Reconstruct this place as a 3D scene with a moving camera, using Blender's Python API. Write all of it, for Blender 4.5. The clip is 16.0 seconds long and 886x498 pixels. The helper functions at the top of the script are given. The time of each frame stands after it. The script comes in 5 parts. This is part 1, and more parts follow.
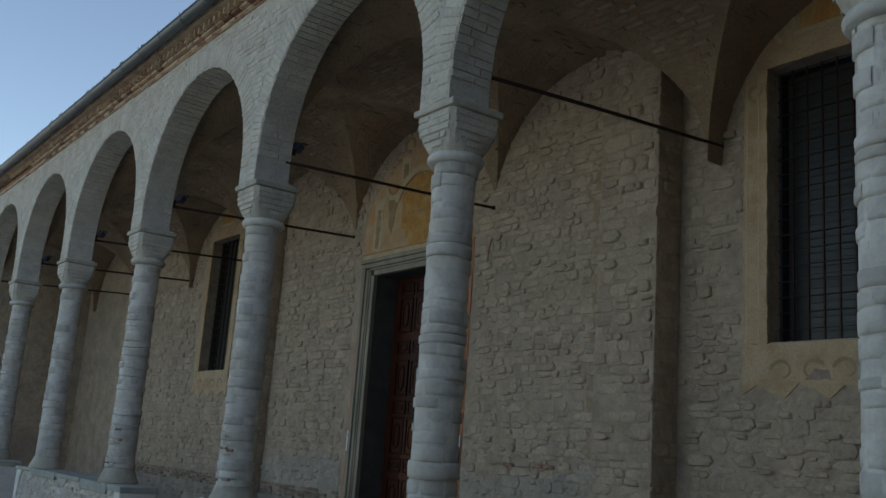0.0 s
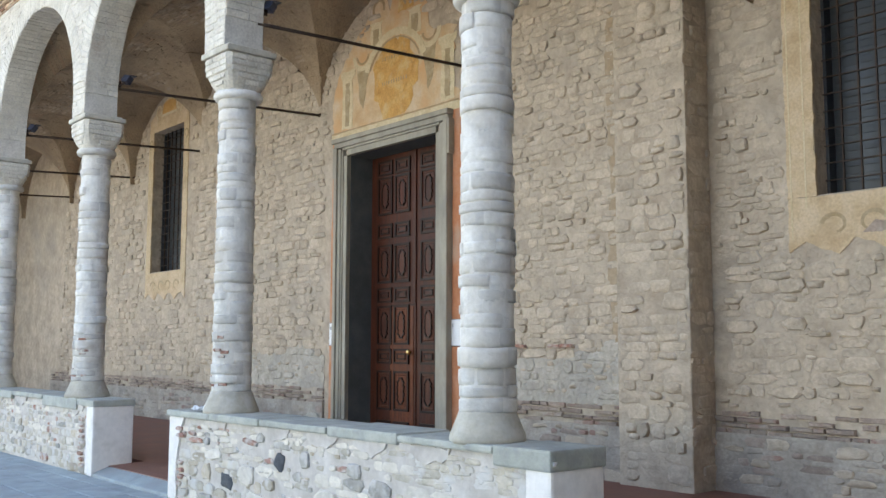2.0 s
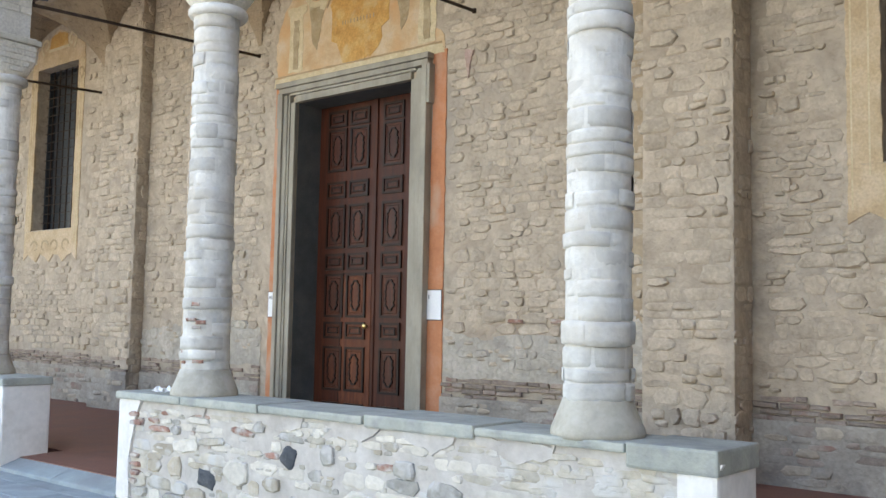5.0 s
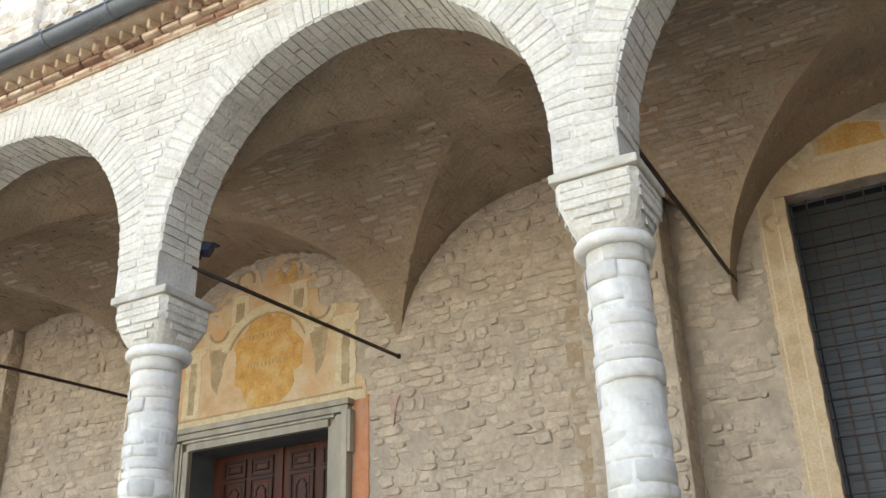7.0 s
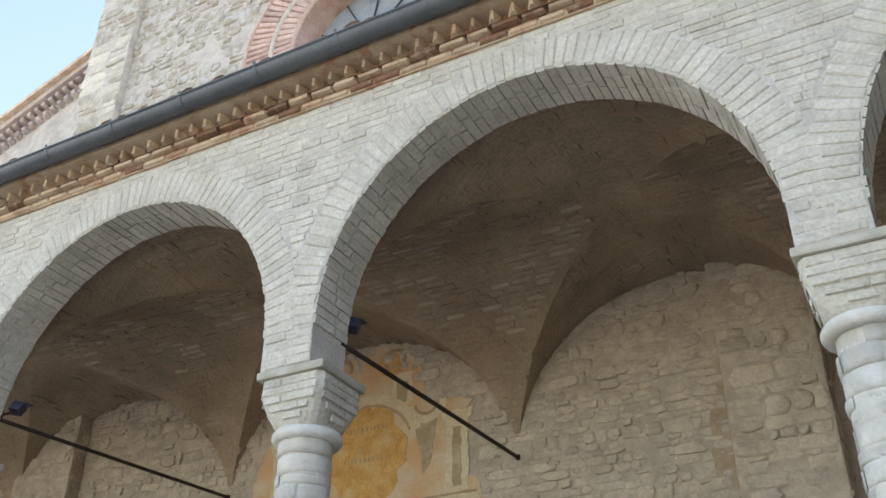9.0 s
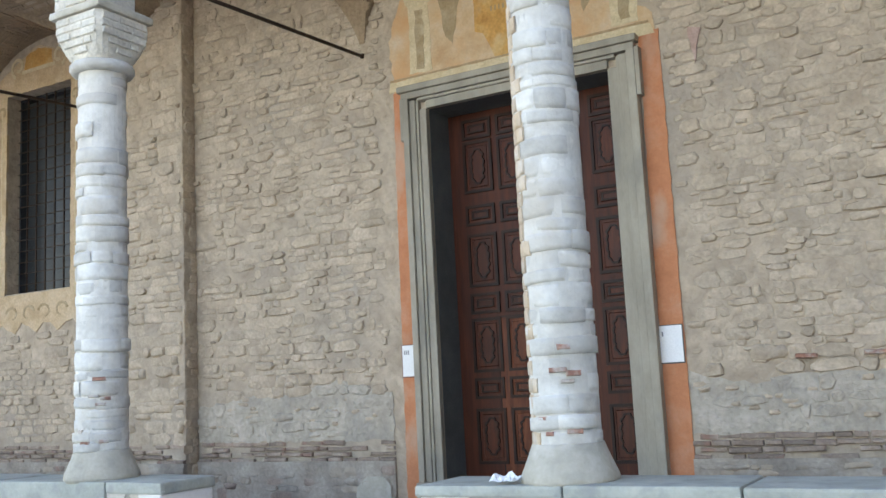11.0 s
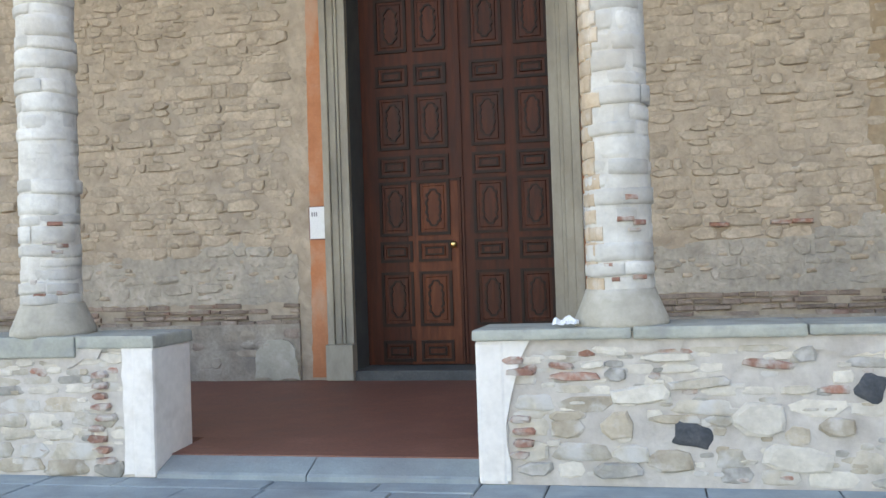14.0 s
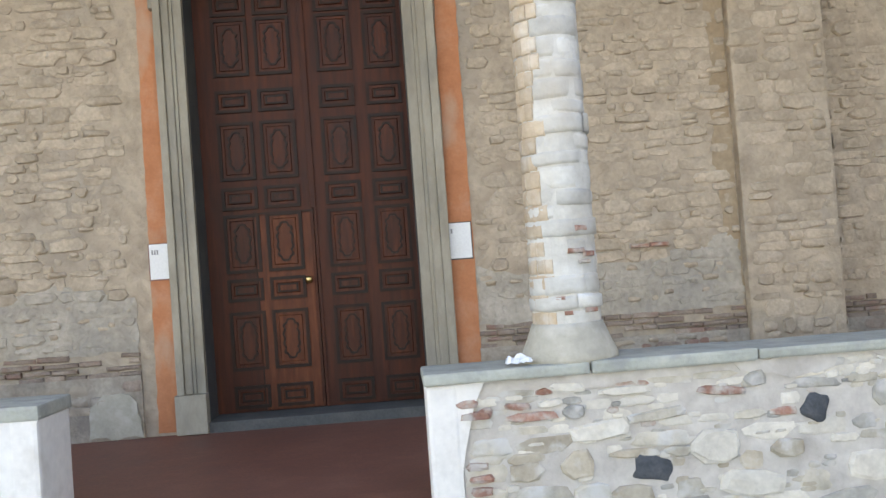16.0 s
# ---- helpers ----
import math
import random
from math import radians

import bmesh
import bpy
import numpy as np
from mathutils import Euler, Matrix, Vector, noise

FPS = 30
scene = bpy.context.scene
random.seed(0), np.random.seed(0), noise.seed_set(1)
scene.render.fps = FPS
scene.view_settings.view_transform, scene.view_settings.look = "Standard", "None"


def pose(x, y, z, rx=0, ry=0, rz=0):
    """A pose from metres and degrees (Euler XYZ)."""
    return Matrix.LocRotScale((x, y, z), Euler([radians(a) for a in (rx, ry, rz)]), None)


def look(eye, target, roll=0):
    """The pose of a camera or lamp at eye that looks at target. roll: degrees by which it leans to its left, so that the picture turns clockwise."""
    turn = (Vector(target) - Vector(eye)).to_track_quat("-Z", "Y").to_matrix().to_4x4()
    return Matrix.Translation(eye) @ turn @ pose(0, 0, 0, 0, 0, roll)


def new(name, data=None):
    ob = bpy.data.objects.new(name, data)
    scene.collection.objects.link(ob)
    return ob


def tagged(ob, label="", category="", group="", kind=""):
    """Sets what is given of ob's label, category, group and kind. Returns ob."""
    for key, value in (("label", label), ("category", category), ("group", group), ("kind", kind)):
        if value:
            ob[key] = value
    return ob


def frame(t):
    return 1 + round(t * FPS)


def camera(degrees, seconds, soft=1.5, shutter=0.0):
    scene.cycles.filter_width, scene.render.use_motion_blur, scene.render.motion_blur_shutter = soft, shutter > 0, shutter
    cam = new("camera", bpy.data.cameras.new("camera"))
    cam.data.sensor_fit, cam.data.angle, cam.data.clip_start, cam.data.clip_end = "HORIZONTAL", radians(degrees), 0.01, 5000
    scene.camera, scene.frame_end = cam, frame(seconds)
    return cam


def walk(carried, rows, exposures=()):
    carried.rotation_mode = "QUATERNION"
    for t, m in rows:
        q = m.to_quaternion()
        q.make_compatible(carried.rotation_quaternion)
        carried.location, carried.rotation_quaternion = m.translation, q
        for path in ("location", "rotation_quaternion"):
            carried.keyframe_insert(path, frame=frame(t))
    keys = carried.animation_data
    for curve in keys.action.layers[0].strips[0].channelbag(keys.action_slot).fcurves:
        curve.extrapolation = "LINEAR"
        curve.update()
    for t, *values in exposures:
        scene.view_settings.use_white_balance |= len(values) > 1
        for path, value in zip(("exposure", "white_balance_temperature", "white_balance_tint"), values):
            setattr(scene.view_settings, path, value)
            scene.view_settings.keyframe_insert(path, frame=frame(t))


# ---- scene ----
cam = camera(49.7, 16.0)
PATH = [
    (0, (11.329, -7.722, 1.534), (9.748, -6.572, 1.957), 4.2),
    (0.5, (11.0, -7.777, 1.578), (9.451, -6.545, 1.871), 2.5),
    (1, (10.65, -7.849, 1.564), (9.123, -6.583, 1.818), 1.1),
    (1.5, (10.271, -7.755, 1.514), (8.752, -6.475, 1.751), 0.6),
    (2, (9.942, -7.708, 1.493), (8.438, -6.405, 1.696), 0.1),
    (2.5, (9.59, -7.732, 1.434), (8.117, -6.39, 1.604), 0.0),
    (3, (9.274, -7.699, 1.452), (7.829, -6.323, 1.599), -0.2),
    (5.5, (7.59, -7.965, 1.46), (6.402, -6.37, 1.671), 0.5),
    (6, (7.273, -8.052, 1.503), (6.194, -6.419, 1.912), -0.0),
    (6.5, (7.012, -8.03, 1.585), (6.06, -6.391, 2.223), -1.2),
    (7, (6.706, -8.13, 1.625), (5.85, -6.529, 2.463), -1.9),
    (7.5, (6.453, -8.144, 1.615), (5.63, -6.653, 2.664), -1.1),
    (8, (6.149, -8.145, 1.65), (5.401, -6.723, 2.842), -0.2),
    (8.5, (5.82, -8.149, 1.628), (5.12, -6.695, 2.809), 0.1),
    (9, (5.358, -8.172, 1.651), (4.551, -6.674, 2.703), 0.5),
    (9.5, (5.12, -8.124, 1.568), (4.176, -6.57, 2.401), -0.9),
    (10, (4.619, -8.012, 1.457), (3.706, -6.342, 2.072), -1.9),
    (10.2, (4.407, -8.027, 1.439), (3.47, -6.344, 1.974), -1.7),
    (12.3, (2.925, -8.265, 1.323), (1.942, -6.525, 1.405), -3.8),
    (12.5, (2.813, -8.347, 1.306), (1.9, -6.569, 1.388), -3.6),
    (13, (2.526, -8.675, 1.332), (1.812, -6.808, 1.384), -3.0),
    (13.5, (2.164, -8.754, 1.334), (1.584, -6.841, 1.382), -2.1),
    (14, (1.877, -8.713, 1.259), (1.437, -6.762, 1.284), -1.9),
    (14.5, (1.557, -8.681, 1.225), (1.277, -6.702, 1.17), -2.1),
    (15, (1.268, -8.581, 1.238), (1.113, -6.589, 1.143), -2.9),
    (15.5, (1.038, -8.492, 1.279), (1.033, -6.493, 1.207), -3.6),
    (16, (0.747, -8.442, 1.391), (0.846, -6.445, 1.44), -4.2),
]
EXPOSURES = [(0.0, .3, 7200, 9), (0.3, 1.0, 7400, 12), (0.6, 1.48, 7600, 14), (1.0, 2.14, 7650, 15), (1.6, 2.46, 7750, 17), (3.0, 2.57, 7850, 17),
             (5.5, 2.62, 8250, 18), (6.2, 2.6, 8450, 18), (7.0, 2.66, 8450, 18), (7.5, 2.45, 8100, 17), (8.0, 1.94, 7950, 15), (8.5, 1.86, 7950, 16), (9.0, 1.98, 7950, 16), (9.5, 2.09, 7850, 16),
             (10.0, 2.48, 7350, 15), (12.5, 2.4, 8250, 18), (14.0, 2.37, 8300, 18), (16.0, 2.43, 8600, 20)]
walk(cam, [(t, look(e, g, r)) for t, e, g, r in PATH], EXPOSURES)

# ---- light: the front lies in open shade, the sun stands behind the church ----
SUN_EL, SUN_AZ = radians(46), radians(48)
world = bpy.data.worlds.new("sky")
scene.world = world
world.use_nodes = True
wn = world.node_tree
sky = wn.nodes.new("ShaderNodeTexSky")
sky.sky_type, sky.sun_disc = "NISHITA", False
sky.sun_elevation, sky.sun_rotation = SUN_EL, SUN_AZ
sky.air_density, sky.dust_density, sky.ozone_density = 1.0, 0.3, 1.5
wn.links.new(sky.outputs[0], wn.nodes["Background"].inputs[0])
wn.nodes["Background"].inputs[1].default_value = 0.15
sun = new("sun", bpy.data.lights.new("sun", "SUN"))
sun.data.energy, sun.data.angle, sun.data.color = 3.2, radians(0.5), (1.0, 0.93, 0.82)
sdir = Vector((math.sin(SUN_AZ) * math.cos(SUN_EL), math.cos(SUN_AZ) * math.cos(SUN_EL), math.sin(SUN_EL)))
sun.matrix_world = look(sdir * 60, (0, 0, 0))


# ---- materials ----
def material(name, colours, scale=3.0, rough=0.85, bump=0.3, fine=40.0, rand=0.12, island=False, stain=None, metal=0.0, stretch=(1, 1, 1), streak=0.0, relief=0.03, bricks=None, spec=.5, grainy=.13):
    """Two scales of noise over a colour ramp, a random shade per piece, grain and relief."""
    m = bpy.data.materials.new(name)
    m.use_nodes = True
    nt = m.node_tree
    N, L = nt.nodes.new, nt.links.new
    bs = nt.nodes["Principled BSDF"]
    bs.inputs["Metallic"].default_value = metal
    bs.inputs["Specular IOR Level"].default_value = spec
    geo = N("ShaderNodeNewGeometry")
    mp = N("ShaderNodeMapping")
    mp.inputs["Scale"].default_value = stretch
    L(geo.outputs["Position"], mp.inputs[0])
    big = N("ShaderNodeTexNoise")
    big.inputs["Scale"].default_value, big.inputs["Detail"].default_value = scale, 6
    big.inputs["Roughness"].default_value = 0.62
    L(mp.outputs[0], big.inputs["Vector"])
    ramp = N("ShaderNodeValToRGB")
    ramp.color_ramp.elements[0].position, ramp.color_ramp.elements[1].position = 0.3, 0.7
    n = len(colours)
    while len(ramp.color_ramp.elements) < n:
        ramp.color_ramp.elements.new(0.5)
    for i, c in enumerate(colours):
        e = ramp.color_ramp.elements[i]
        e.position, e.color = 0.3 + 0.4 * i / max(1, n - 1), (*c, 1)
    L(big.outputs["Fac"], ramp.inputs[0])
    col = ramp.outputs[0]
    grain = N("ShaderNodeTexNoise")
    grain.inputs["Scale"].default_value, grain.inputs["Detail"].default_value = fine, 5
    L(mp.outputs[0], grain.inputs["Vector"])
    mul = N("ShaderNodeMapRange")
    mul.inputs["From Min"].default_value, mul.inputs["From Max"].default_value = 0.3, 0.7
    mul.inputs["To Min"].default_value, mul.inputs["To Max"].default_value = 1 - grainy, 1 + grainy
    L(grain.outputs["Fac"], mul.inputs[0])
    val = mul.outputs[0]
    if rand:
        r = N("ShaderNodeMapRange")
        r.inputs["To Min"].default_value, r.inputs["To Max"].default_value = 1 - rand, 1 + rand
        info = N("ShaderNodeObjectInfo")
        if island:
            ad, fr_ = N("ShaderNodeMath"), N("ShaderNodeMath")
            fr_.operation = "FRACT"
            L(geo.outputs["Random Per Island"], ad.inputs[0]), L(info.outputs["Random"], ad.inputs[1])
            L(ad.outputs[0], fr_.inputs[0]), L(fr_.outputs[0], r.inputs[0])
        else:
            L(info.outputs["Random"], r.inputs[0])
        mm = N("ShaderNodeMath")
        mm.operation = "MULTIPLY"
        L(val, mm.inputs[0]), L(r.outputs[0], mm.inputs[1])
        val = mm.outputs[0]
    hsv = N("ShaderNodeHueSaturation")
    L(col, hsv.inputs["Color"]), L(val, hsv.inputs["Value"])
    col = hsv.outputs[0]
    if stain:
        colour, sscale, lo, hi, amount = stain
        st = N("ShaderNodeTexNoise")
        st.inputs["Scale"].default_value, st.inputs["Detail"].default_value = sscale, 7
        off = N("ShaderNodeMapping")
        off.inputs["Location"].default_value, off.inputs["Scale"].default_value = (3.7, 9.1, 5.3), (1, 1, 1 - streak)
        L(geo.outputs["Position"], off.inputs[0]), L(off.outputs[0], st.inputs["Vector"])
        sr = N("ShaderNodeMapRange")
        sr.inputs["From Min"].default_value, sr.inputs["From Max"].default_value = lo, hi
        sr.inputs["To Max"].default_value = amount
        L(st.outputs["Fac"], sr.inputs[0])
        mix = N("ShaderNodeMix")
        mix.data_type = "RGBA"
        L(sr.outputs[0], mix.inputs["Factor"]), L(col, mix.inputs["A"])
        mix.inputs["B"].default_value = (*colour, 1)
        col = mix.outputs["Result"]
    bt = None
    if bricks:
        colour, amount = bricks
        sep, com, su = N("ShaderNodeSeparateXYZ"), N("ShaderNodeCombineXYZ"), N("ShaderNodeMath")
        L(geo.outputs["Position"], sep.inputs[0])
        L(sep.outputs["Y"], su.inputs[0]), L(sep.outputs["Z"], su.inputs[1])
        L(sep.outputs["X"], com.inputs["X"]), L(su.outputs[0], com.inputs["Y"])
        bt = N("ShaderNodeTexBrick")
        for key, value in (("Scale", 1), ("Mortar Size", .008), ("Mortar Smooth", .4), ("Brick Width", .26), ("Row Height", .07), ("Bias", -.3)):
            bt.inputs[key].default_value = value
        bt.inputs["Color1"].default_value, bt.inputs["Color2"].default_value, bt.inputs["Mortar"].default_value = (0, 0, 0, 1), (1, 1, 1, 1), (0, 0, 0, 1)
        L(com.outputs[0], bt.inputs["Vector"])
        pat = N("ShaderNodeTexNoise")
        pat.inputs["Scale"].default_value = .9
        L(geo.outputs["Position"], pat.inputs["Vector"])
        pr = N("ShaderNodeMapRange")
        pr.inputs["From Min"].default_value, pr.inputs["From Max"].default_value, pr.inputs["To Max"].default_value = .5, .64, amount * 2
        L(pat.outputs["Fac"], pr.inputs[0])
        mu = N("ShaderNodeMath")
        mu.operation = "MULTIPLY"
        L(pr.outputs[0], mu.inputs[0]), L(bt.outputs["Color"], mu.inputs[1])
        mx = N("ShaderNodeMix")
        mx.data_type = "RGBA"
        L(mu.outputs[0], mx.inputs["Factor"]), L(col, mx.inputs["A"])
        mx.inputs["B"].default_value = (*colour, 1)
        col = mx.outputs["Result"]
    L(col, bs.inputs["Base Color"])
    rr = N("ShaderNodeMapRange")
    rr.inputs["To Min"].default_value, rr.inputs["To Max"].default_value = max(0.05, rough - 0.12), min(1, rough + 0.12)
    L(big.outputs["Fac"], rr.inputs[0]), L(rr.outputs[0], bs.inputs["Roughness"])
    if bump:
        add = N("ShaderNodeMath")
        add.operation = "MULTIPLY_ADD"
        add.inputs[1].default_value = 0.35
        L(grain.outputs["Fac"], add.inputs[0]), L(big.outputs["Fac"], add.inputs[2])
        b = N("ShaderNodeBump")
        b.inputs["Strength"].default_value, b.inputs["Distance"].default_value = bump, relief
        L(add.outputs[0], b.inputs["Height"]), L(b.outputs[0], bs.inputs["Normal"])
        if bt:
            b2 = N("ShaderNodeBump")
            b2.inputs["Strength"].default_value, b2.inputs["Distance"].default_value = .5, .012
            b2.invert = True
            L(bt.outputs["Fac"], b2.inputs["Height"]), L(b.outputs[0], b2.inputs["Normal"]), L(b2.outputs[0], bs.inputs["Normal"])
    return m


M = {}
M["mortar"] = material("beige lime mortar over rubble", [(0.3426, 0.2684, 0.195), (0.4405, 0.353, 0.2605), (0.5262, 0.4295, 0.3248)], 3.2, .92, 1.0, 13, .0, stain=((.26, .24, .215), .7, .5, .75, .5), relief=.055)
M["stone"] = material("pale field stone", [(0.3549, 0.2824, 0.2065), (0.4528, 0.3659, 0.2719), (0.5446, 0.4472, 0.3408)], 4, .9, .9, 30, .1)
M["stone_j"] = material("pale field stone joined", [(0.3549, 0.2824, 0.2065), (0.4528, 0.3659, 0.2719), (0.5446, 0.4472, 0.3408)], 4, .9, .9, 30, .1, island=True)
M["lowstone"] = material("grey lime render over rubble", [(.33, .29, .235), (.425, .375, .305), (.51, .455, .38)], 3.5, .92, 1.0, 20, .0, stain=((.25, .235, .21), 1.4, .5, .72, .6), relief=.05)
M["palebrick"] = material("bleached pink cornice brick", [(.38, .29, .255), (.48, .39, .35), (.56, .48, .44)], 5, .9, .4, 50, .16)
M["pmortar"] = material("pale mortar of the low wall", [(.43, .385, .335), (.52, .475, .415), (.6, .555, .495)], 6, .95, .5, 20, 0, relief=.03, grainy=.06, stain=((.37, .325, .275), 3.0, .5, .66, .6))
M["pstone"] = material("mixed stone", [(0.3465, 0.305, 0.2366), (0.462, 0.41, 0.3231), (0.567, 0.505, 0.4095)], 7, .88, .5, 30, .2, stain=((.56, .54, .5), 6, .46, .62, .8), grainy=.07)
M["gstone"] = material("grey stone", [(0.231, 0.2145, 0.1872), (0.3234, 0.3025, 0.2581), (0.4158, 0.3795, 0.3188)], 7, .85, .5, 30, .2, stain=((.55, .52, .48), 7, .5, .64, .7), grainy=.07)
M["dstone"] = material("dark basalt stone", [(.035, .04, .045), (.06, .065, .07), (.1, .1, .1)], 9, .8, .6, 55, .15)
M["tstone"] = material("tan stone", [(.32, .265, .19), (.42, .355, .265), (.5, .44, .345)], 7, .88, .5, 30, .15, stain=((.58, .55, .5), 7, .5, .64, .75), grainy=.07)
M["wstone"] = material("limewashed white stone", [(0.4992, 0.45, 0.3726), (0.6032, 0.55, 0.46), (0.676, 0.62, 0.5244)], 7, .88, .45, 30, .1, grainy=.07)
M["rbrick"] = material("red brick with lime", [(.26, .12, .08), (.34, .17, .12), (.4, .24, .18)], 9, .9, .5, 60, .2, stain=((.5, .46, .4), 11, .42, .58, .85))
M["brick"] = material("limewashed brick", [(.445, .405, .33), (.545, .505, .42), (.625, .585, .5)], 3.5, .92, .8, 40, .07, stain=((.42, .33, .26), 3, .6, .75, .6))
M["brick_j"] = material("limewashed brick joined", [(.445, .405, .33), (.545, .505, .42), (.625, .585, .5)], 3.5, .92, .8, 40, .07, island=True, stain=((.42, .33, .26), 3, .6, .75, .6))
M["bmortar"] = material("limewashed joint", [(0.418, 0.385, 0.33), (0.517, 0.484, 0.418), (0.594, 0.561, 0.495)], 4, .95, .6, 40, 0)
M["warm"] = material("ochre-stained cornice brick", [(.38, .24, .15), (.5, .36, .24), (.56, .45, .33)], 4, .9, .4, 50, .2, stain=((.33, .13, .07), 5, .58, .66, .7))
M["cornice_red"] = material("dark red-brown cornice brick", [(.15, .075, .045), (.22, .11, .065), (.3, .17, .1)], 6, .9, .4, 50, .2, stain=((.42, .33, .24), 9, .55, .68, .7))
M["vault"] = material("vault plaster and brick", [(0.2323, 0.1642, 0.1049), (0.3097, 0.2234, 0.1412), (0.3819, 0.2815, 0.1816)], 1.6, .95, .7, 30, 0, stain=((.17, .13, .1), 1.1, .5, .72, .5), bricks=((.36, .2, .12), .35), relief=.06)
M["vault_brick"] = material("bare vault brick", [(.3, .2, .13), (.36, .27, .19), (.4, .32, .24)], 5, .93, .5, 45, .22, island=True)
M["column"] = material("limewashed column course", [(0.4462, 0.4219, 0.3707), (0.5577, 0.5335, 0.4753), (0.6596, 0.6402, 0.5799)], 5.5, .88, .8, 30, .17, island=True, stain=((.5, .43, .34), 2.2, .52, .72, .5), grainy=.045, relief=.02)
M["tanbrick"] = material("tan brick with worn limewash", [(.45, .33, .215), (.52, .405, .285), (.58, .5, .4)], 7, .9, .5, 35, .12, stain=((.58, .53, .45), 6, .56, .7, .7), grainy=.06)
M["coping"] = material("grey sandstone coping", [(0.29, 0.2953, 0.2521), (0.3674, 0.3728, 0.315), (0.4447, 0.4406, 0.3696)], 5, .85, .4, 50, .1, stain=((.25, .25, .24), 8, .52, .7, .6), grainy=.045)
M["plaster"] = material("white plaster", [(0.6458, 0.608, 0.5505), (0.7437, 0.703, 0.6408), (0.8024, 0.76, 0.6949)], 4, .9, .18, 25, 0, stain=((.5, .45, .37), 5, .58, .75, .5), grainy=.045)
M["base"] = material("grey-tan column base", [(0.3487, 0.3193, 0.2533), (0.4333, 0.3966, 0.3167), (0.4967, 0.4635, 0.38)], 6, .88, .35, 35, .08, grainy=.05, stain=((.56, .53, .46), 5, .56, .68, .6))
M["serena"] = material("grey sandstone surround", [(.25, .22, .17), (.33, .293, .228), (.4, .36, .285)], 4, .82, .25, 60, .06, stretch=(1, 1, .35), stain=((.19, .18, .16), 4, .52, .72, .6), streak=.6, grainy=.045)
# shade of the door recess is put into this dark grey
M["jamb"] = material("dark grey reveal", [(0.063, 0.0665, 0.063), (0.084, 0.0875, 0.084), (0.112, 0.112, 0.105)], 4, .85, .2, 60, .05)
M["orange"] = material("faded terracotta paint", [(.44, .16, .07), (.52, .205, .095), (.56, .27, .16)], 3.5, .9, .25, 50, .05, stain=((.5, .36, .26), 4, .55, .72, .6), streak=.5, grainy=.045)
M["wood"] = material("dark walnut", [(.035, .0083, .0036), (.06, .0142, .0057), (.09, .023, .009)], 3.2, .52, .2, 60, .08, stretch=(6, 6, .5), spec=.24)
M["wood2"] = material("dark walnut panel", [(.038, .0092, .004), (.066, .016, .0066), (.1, .0265, .0106)], 4, .48, .2, 60, .2, stretch=(6, 6, .7), spec=.24)
# dark walnut carving; groove shadows are partly put into this near-black
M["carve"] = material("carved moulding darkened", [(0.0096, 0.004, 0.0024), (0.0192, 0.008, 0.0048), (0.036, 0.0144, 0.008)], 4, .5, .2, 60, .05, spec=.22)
M["wood3"] = material("reddish walnut of the wicket", [(0.07, 0.0178, 0.0073), (0.1189, 0.0316, 0.0123), (0.1749, 0.0526, 0.0211)], 4, .48, .2, 60, .1, stretch=(6, 6, .7), spec=.22)
M["brass"] = material("worn brass", [(.6, .42, .15), (.7, .5, .2), (.75, .58, .28)], 12, .3, .05, 60, 0, metal=1)
M["iron"] = material("dark wrought iron", [(.03, .018, .012), (.05, .03, .02), (.08, .05, .03)], 8, .65, .3, 70, .05, metal=.5)
M["lead"] = material("dark grating", [(.02, .022, .025), (.03, .033, .038), (.05, .052, .056)], 8, .6, .2, 70, .05)
M["gutter"] = material("dark grey painted gutter", [(.07, .08, .085), (.09, .10, .105), (.115, .125, .13)], 3, .42, .08, 50, .03)
M["cream"] = material("cream painted plaster", [(0.4577, 0.3199, 0.1832), (0.5472, 0.4033, 0.2517), (0.5971, 0.4635, 0.3159)], 4, .9, .5, 40, 0, stain=((.38, .26, .14), 2.5, .52, .7, .7))
M["ochre"] = material("ochre fresco", [(.47, .23, .06), (.56, .3, .085), (.58, .37, .15)], 5, .9, .3, 40, 0, stain=((.6, .44, .24), 3.5, .54, .68, .8))
M["fresco"] = material("ochre-washed fresco plaster", [(.5, .31, .16), (.57, .4, .24), (.6, .48, .34)], 3.5, .9, .3, 40, 0, stain=((.6, .32, .14), 2.2, .48, .64, .75), grainy=.06)
M["tan"] = material("tan fresco tone", [(0.306, 0.2125, 0.1105), (0.3655, 0.2677, 0.153), (0.425, 0.3315, 0.2125)], 6, .9, .25, 50, 0, stain=((.56, .46, .31), 6, .55, .68, .7))
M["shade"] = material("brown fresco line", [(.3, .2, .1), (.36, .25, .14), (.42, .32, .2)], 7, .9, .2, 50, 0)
M["light"] = material("pale fresco moulding", [(0.5225, 0.4104, 0.2424), (0.589, 0.4788, 0.301), (0.627, 0.529, 0.3595)], 6, .9, .25, 50, 0, stain=((.48, .36, .2), 4, .55, .7, .5))
M["cotto"] = material("worn terracotta floor", [(.155, .062, .043), (.2, .082, .056), (.245, .11, .078)], 3, .6, .15, 45, .07)
M["slab"] = material("grey paving slab", [(0.2235, 0.2601, 0.2625), (0.2771, 0.3246, 0.3255), (0.3308, 0.3829, 0.378)], 4, .8, .25, 60, .1, stain=((.22, .22, .215), 2, .5, .7, .5), grainy=.045)
